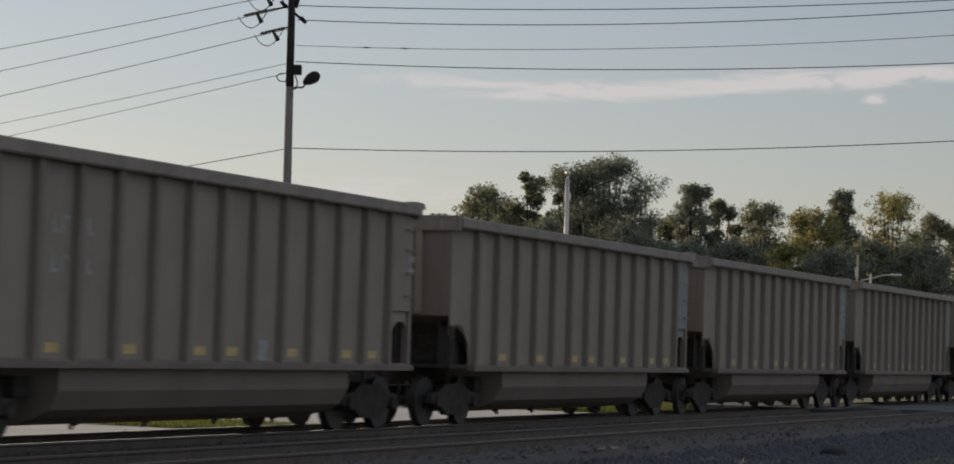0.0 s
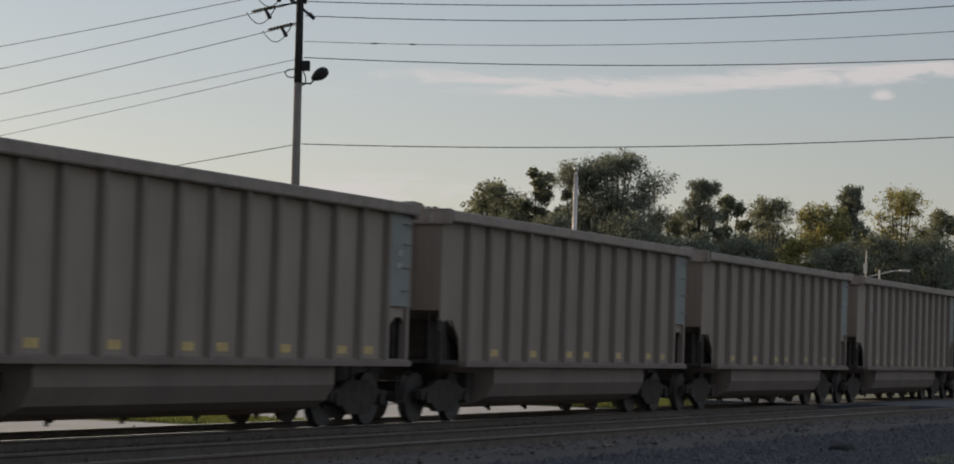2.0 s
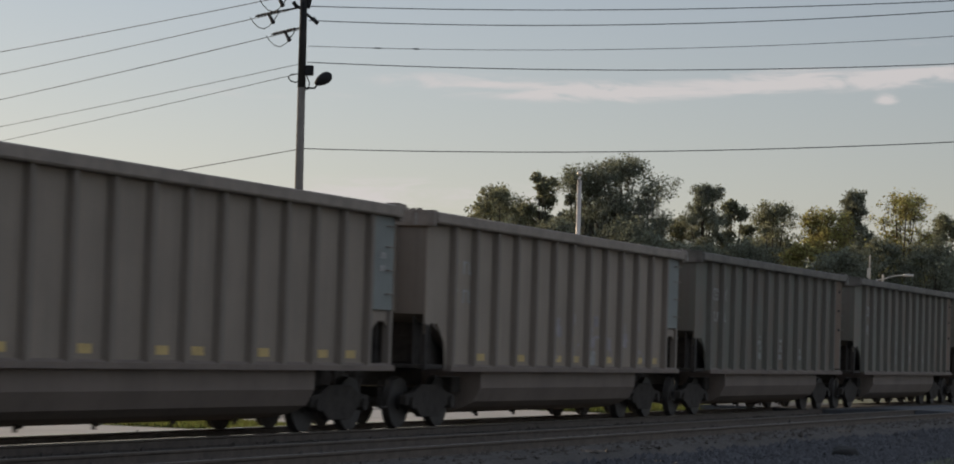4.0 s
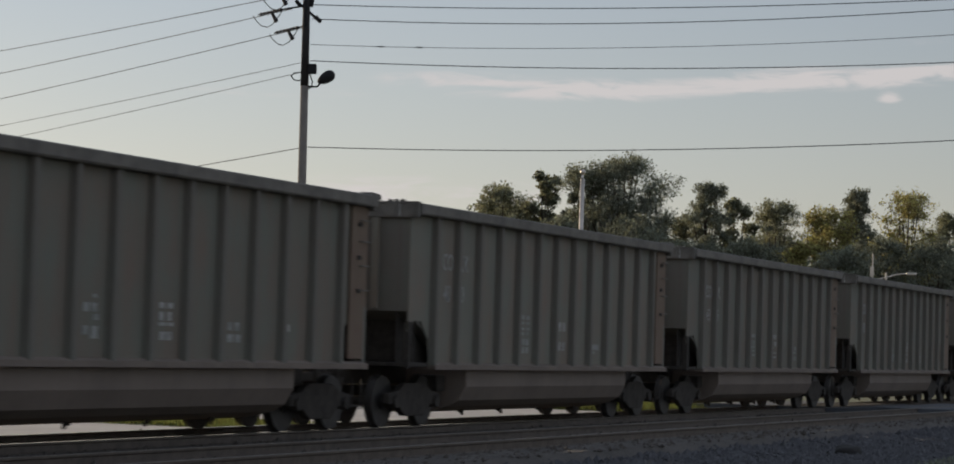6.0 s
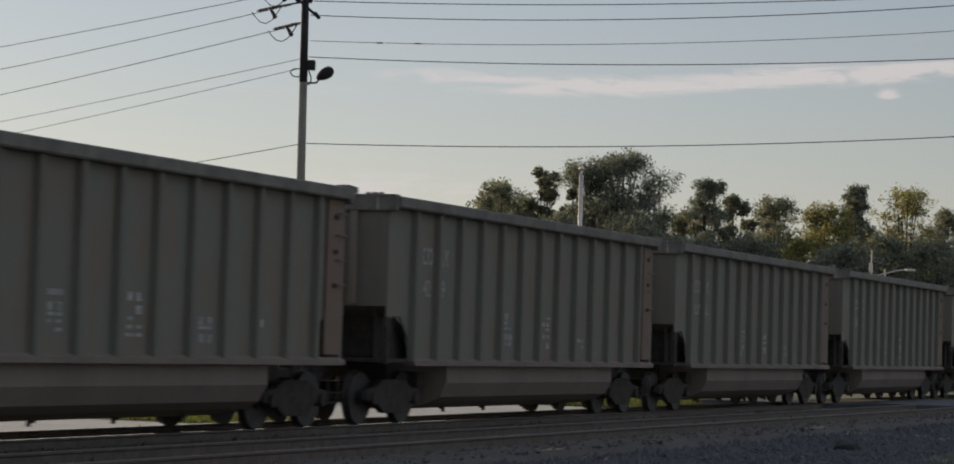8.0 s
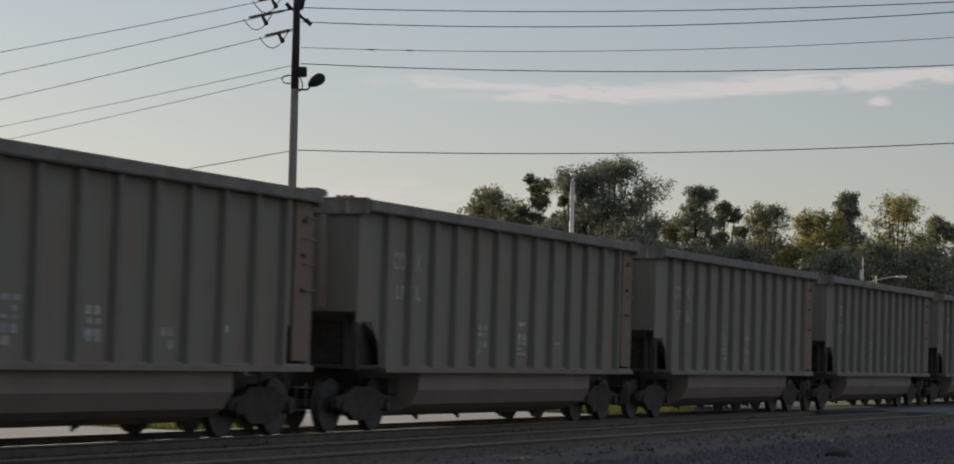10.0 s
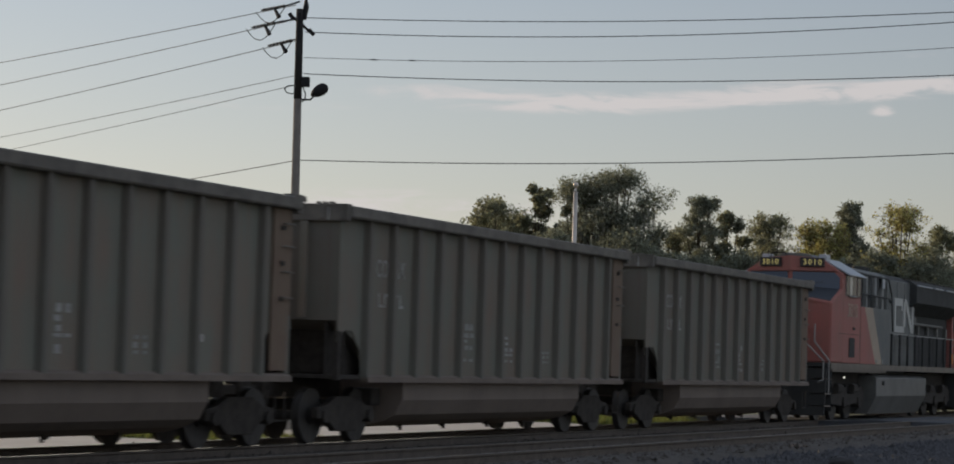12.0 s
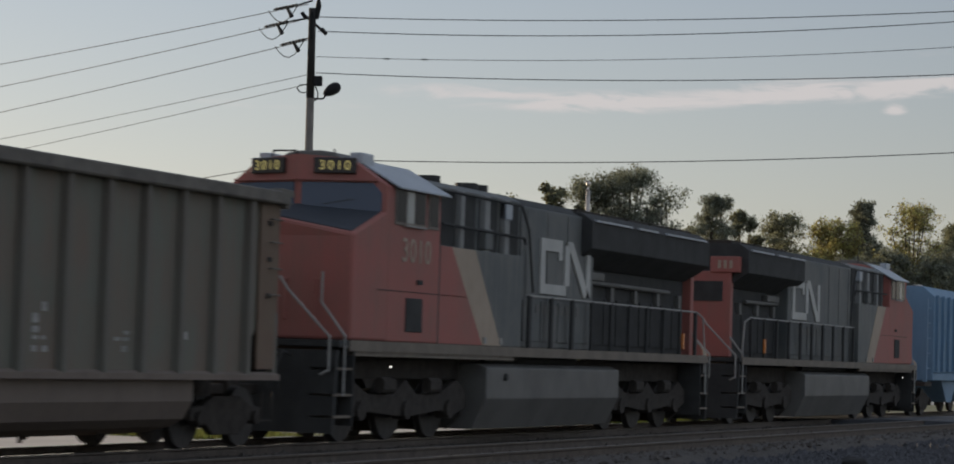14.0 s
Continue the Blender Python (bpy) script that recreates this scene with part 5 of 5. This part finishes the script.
    # walkway rails on black posts
    for s in (-1, 1):
        part("handrail", bent([(X(9.45), s * 1.47, 2.62), (X(20.4), s * 1.47, 2.62), (X(20.9), s * 1.47, 2.50), (X(21.05), s * 1.47, 1.9), (X(21.05), s * 1.47, 1.2)], 0.022, 6), W, lo, "white painted walkway handrail")
        post = box(-0.06, 0.06, -0.03, 0.03, 1.55, 2.62)
        me = bpy.data.meshes.new("rail_post")
        post.to_mesh(me)
        post.free()
        me.materials.append(B)
        for k in range(10):
            hang("rail_post", me, lo, m=pose(X(9.5 + k * 1.2), s * 1.47, 0))
    return lo


def covered_hopper():
    """A blue covered hopper car."""
    car = thing("hopper_car", pose(0, 0, 0), "bright blue covered hopper car with ribbed sides", "freight car")
    P = M["blue_paint"]
    body = part("body", prism([(-1.42, 1.3), (1.42, 1.3), (1.5, 1.5), (1.5, 4.0), (1.1, 4.35), (-1.1, 4.35), (-1.5, 4.0), (-1.5, 1.5)], "x", -6.9, 7.2, 0.02), P, car)
    part("roof_walk", box(-6.8, 7.1, -0.4, 0.4, 4.36, 4.44), M["underframe"], car)
    bm = box(-0.05, 0.05, -1.60, -1.49, 1.5, 4.05)
    me = bpy.data.meshes.new("rib")
    bm.to_mesh(me)
    bm.free()
    me.materials.append(P)
    for k in range(15):
        for s in (-1, 1):
            hang("rib", me, body, m=pose(-6.6 + k * 0.96, 0, 0, 0, 0, 0 if s < 0 else 180))
    for e in (-1, 1):
        part("end_platform", box(*sorted((e * 6.8, e * 7.9)), -1.45, 1.45, 1.0, 1.15, 0.01), M["underframe"], car)
        for y in (-1.4, 1.4):
            part("end_post", box(*sorted((e * 7.6, e * 7.72)), y - 0.06, y + 0.06, 1.15, 3.9), P, car)
            for z in (1.6, 2.1, 2.6, 3.1, 3.6):
                part("rung", rod((e * 7.66, y, z), (e * 7.0, y, z), 0.02, 6), P, car)
        truck(car, e * 6.2)
        cp = part("coupler", box(*sorted((e * 7.6, e * 8.1)), -0.09, 0.09, 0.78, 0.94, 0.02), M["underframe"], car)
        part("knuckle", box(*sorted((e * 7.95, e * 8.2)), -0.14, 0.14, 0.72, 1.0, 0.05), M["underframe"], cp)
    for x in (-3.2, 0.6, 4.0):
        part("bay", prism([(x - 1.5, 1.35), (x + 1.5, 1.35), (x + 0.4, 0.45), (x - 0.4, 0.45)], "y", -1.3, 1.3), P, car)
    part("side_sill", box(-6.9, 7.2, -1.5, 1.5, 1.2, 1.42, 0.01), P, car)
    return car


front = 39.97 + CAR * 14 + (CAR / 2 - BODY)
TRAIN.append((locomotive("3010", "red and charcoal diesel locomotive with white emblem and lit number boards"), front + LOCO / 2))
second = locomotive("", "dusty red and charcoal diesel locomotive running backwards", 16.3, 15.5, 13.0)
for engine in (TRAIN[-1][0], second):
    raise_body(engine)
second.matrix_basis = pose(0, 0, 0, 0, 0, 180)
TRAIN.append((second, front + LOCO * 1.5 + 0.75))
TRAIN.append((covered_hopper(), front + LOCO * 2 + 0.75 + 8.55))


def motions():
    """The train runs past at an even speed, and its wheels roll."""
    for vehicle, u in TRAIN:
        turn = vehicle.matrix_basis.to_3x3().to_4x4()
        walk(vehicle, [(t, Matrix.Translation((u - SPEED * t, TRACK_Y, RAIL)) @ turn) for t in (0.0, 3.5, 7.0, 10.5, SECONDS)])
        forward = 1 if turn[0][0] < 0 else -1
        for part_of in vehicle.children_recursive:
            if not part_of.name.startswith("wheelset"):
                continue
            at = part_of.matrix_basis.translation.copy()
            rows = []
            for f in range(0, round(SECONDS * FPS) + 1):
                t = f / FPS
                rows.append((t, Matrix.Translation(at) @ Matrix.Rotation(forward * SPEED * t / at.z, 4, "Y")))
            walk(part_of, rows)


motions()
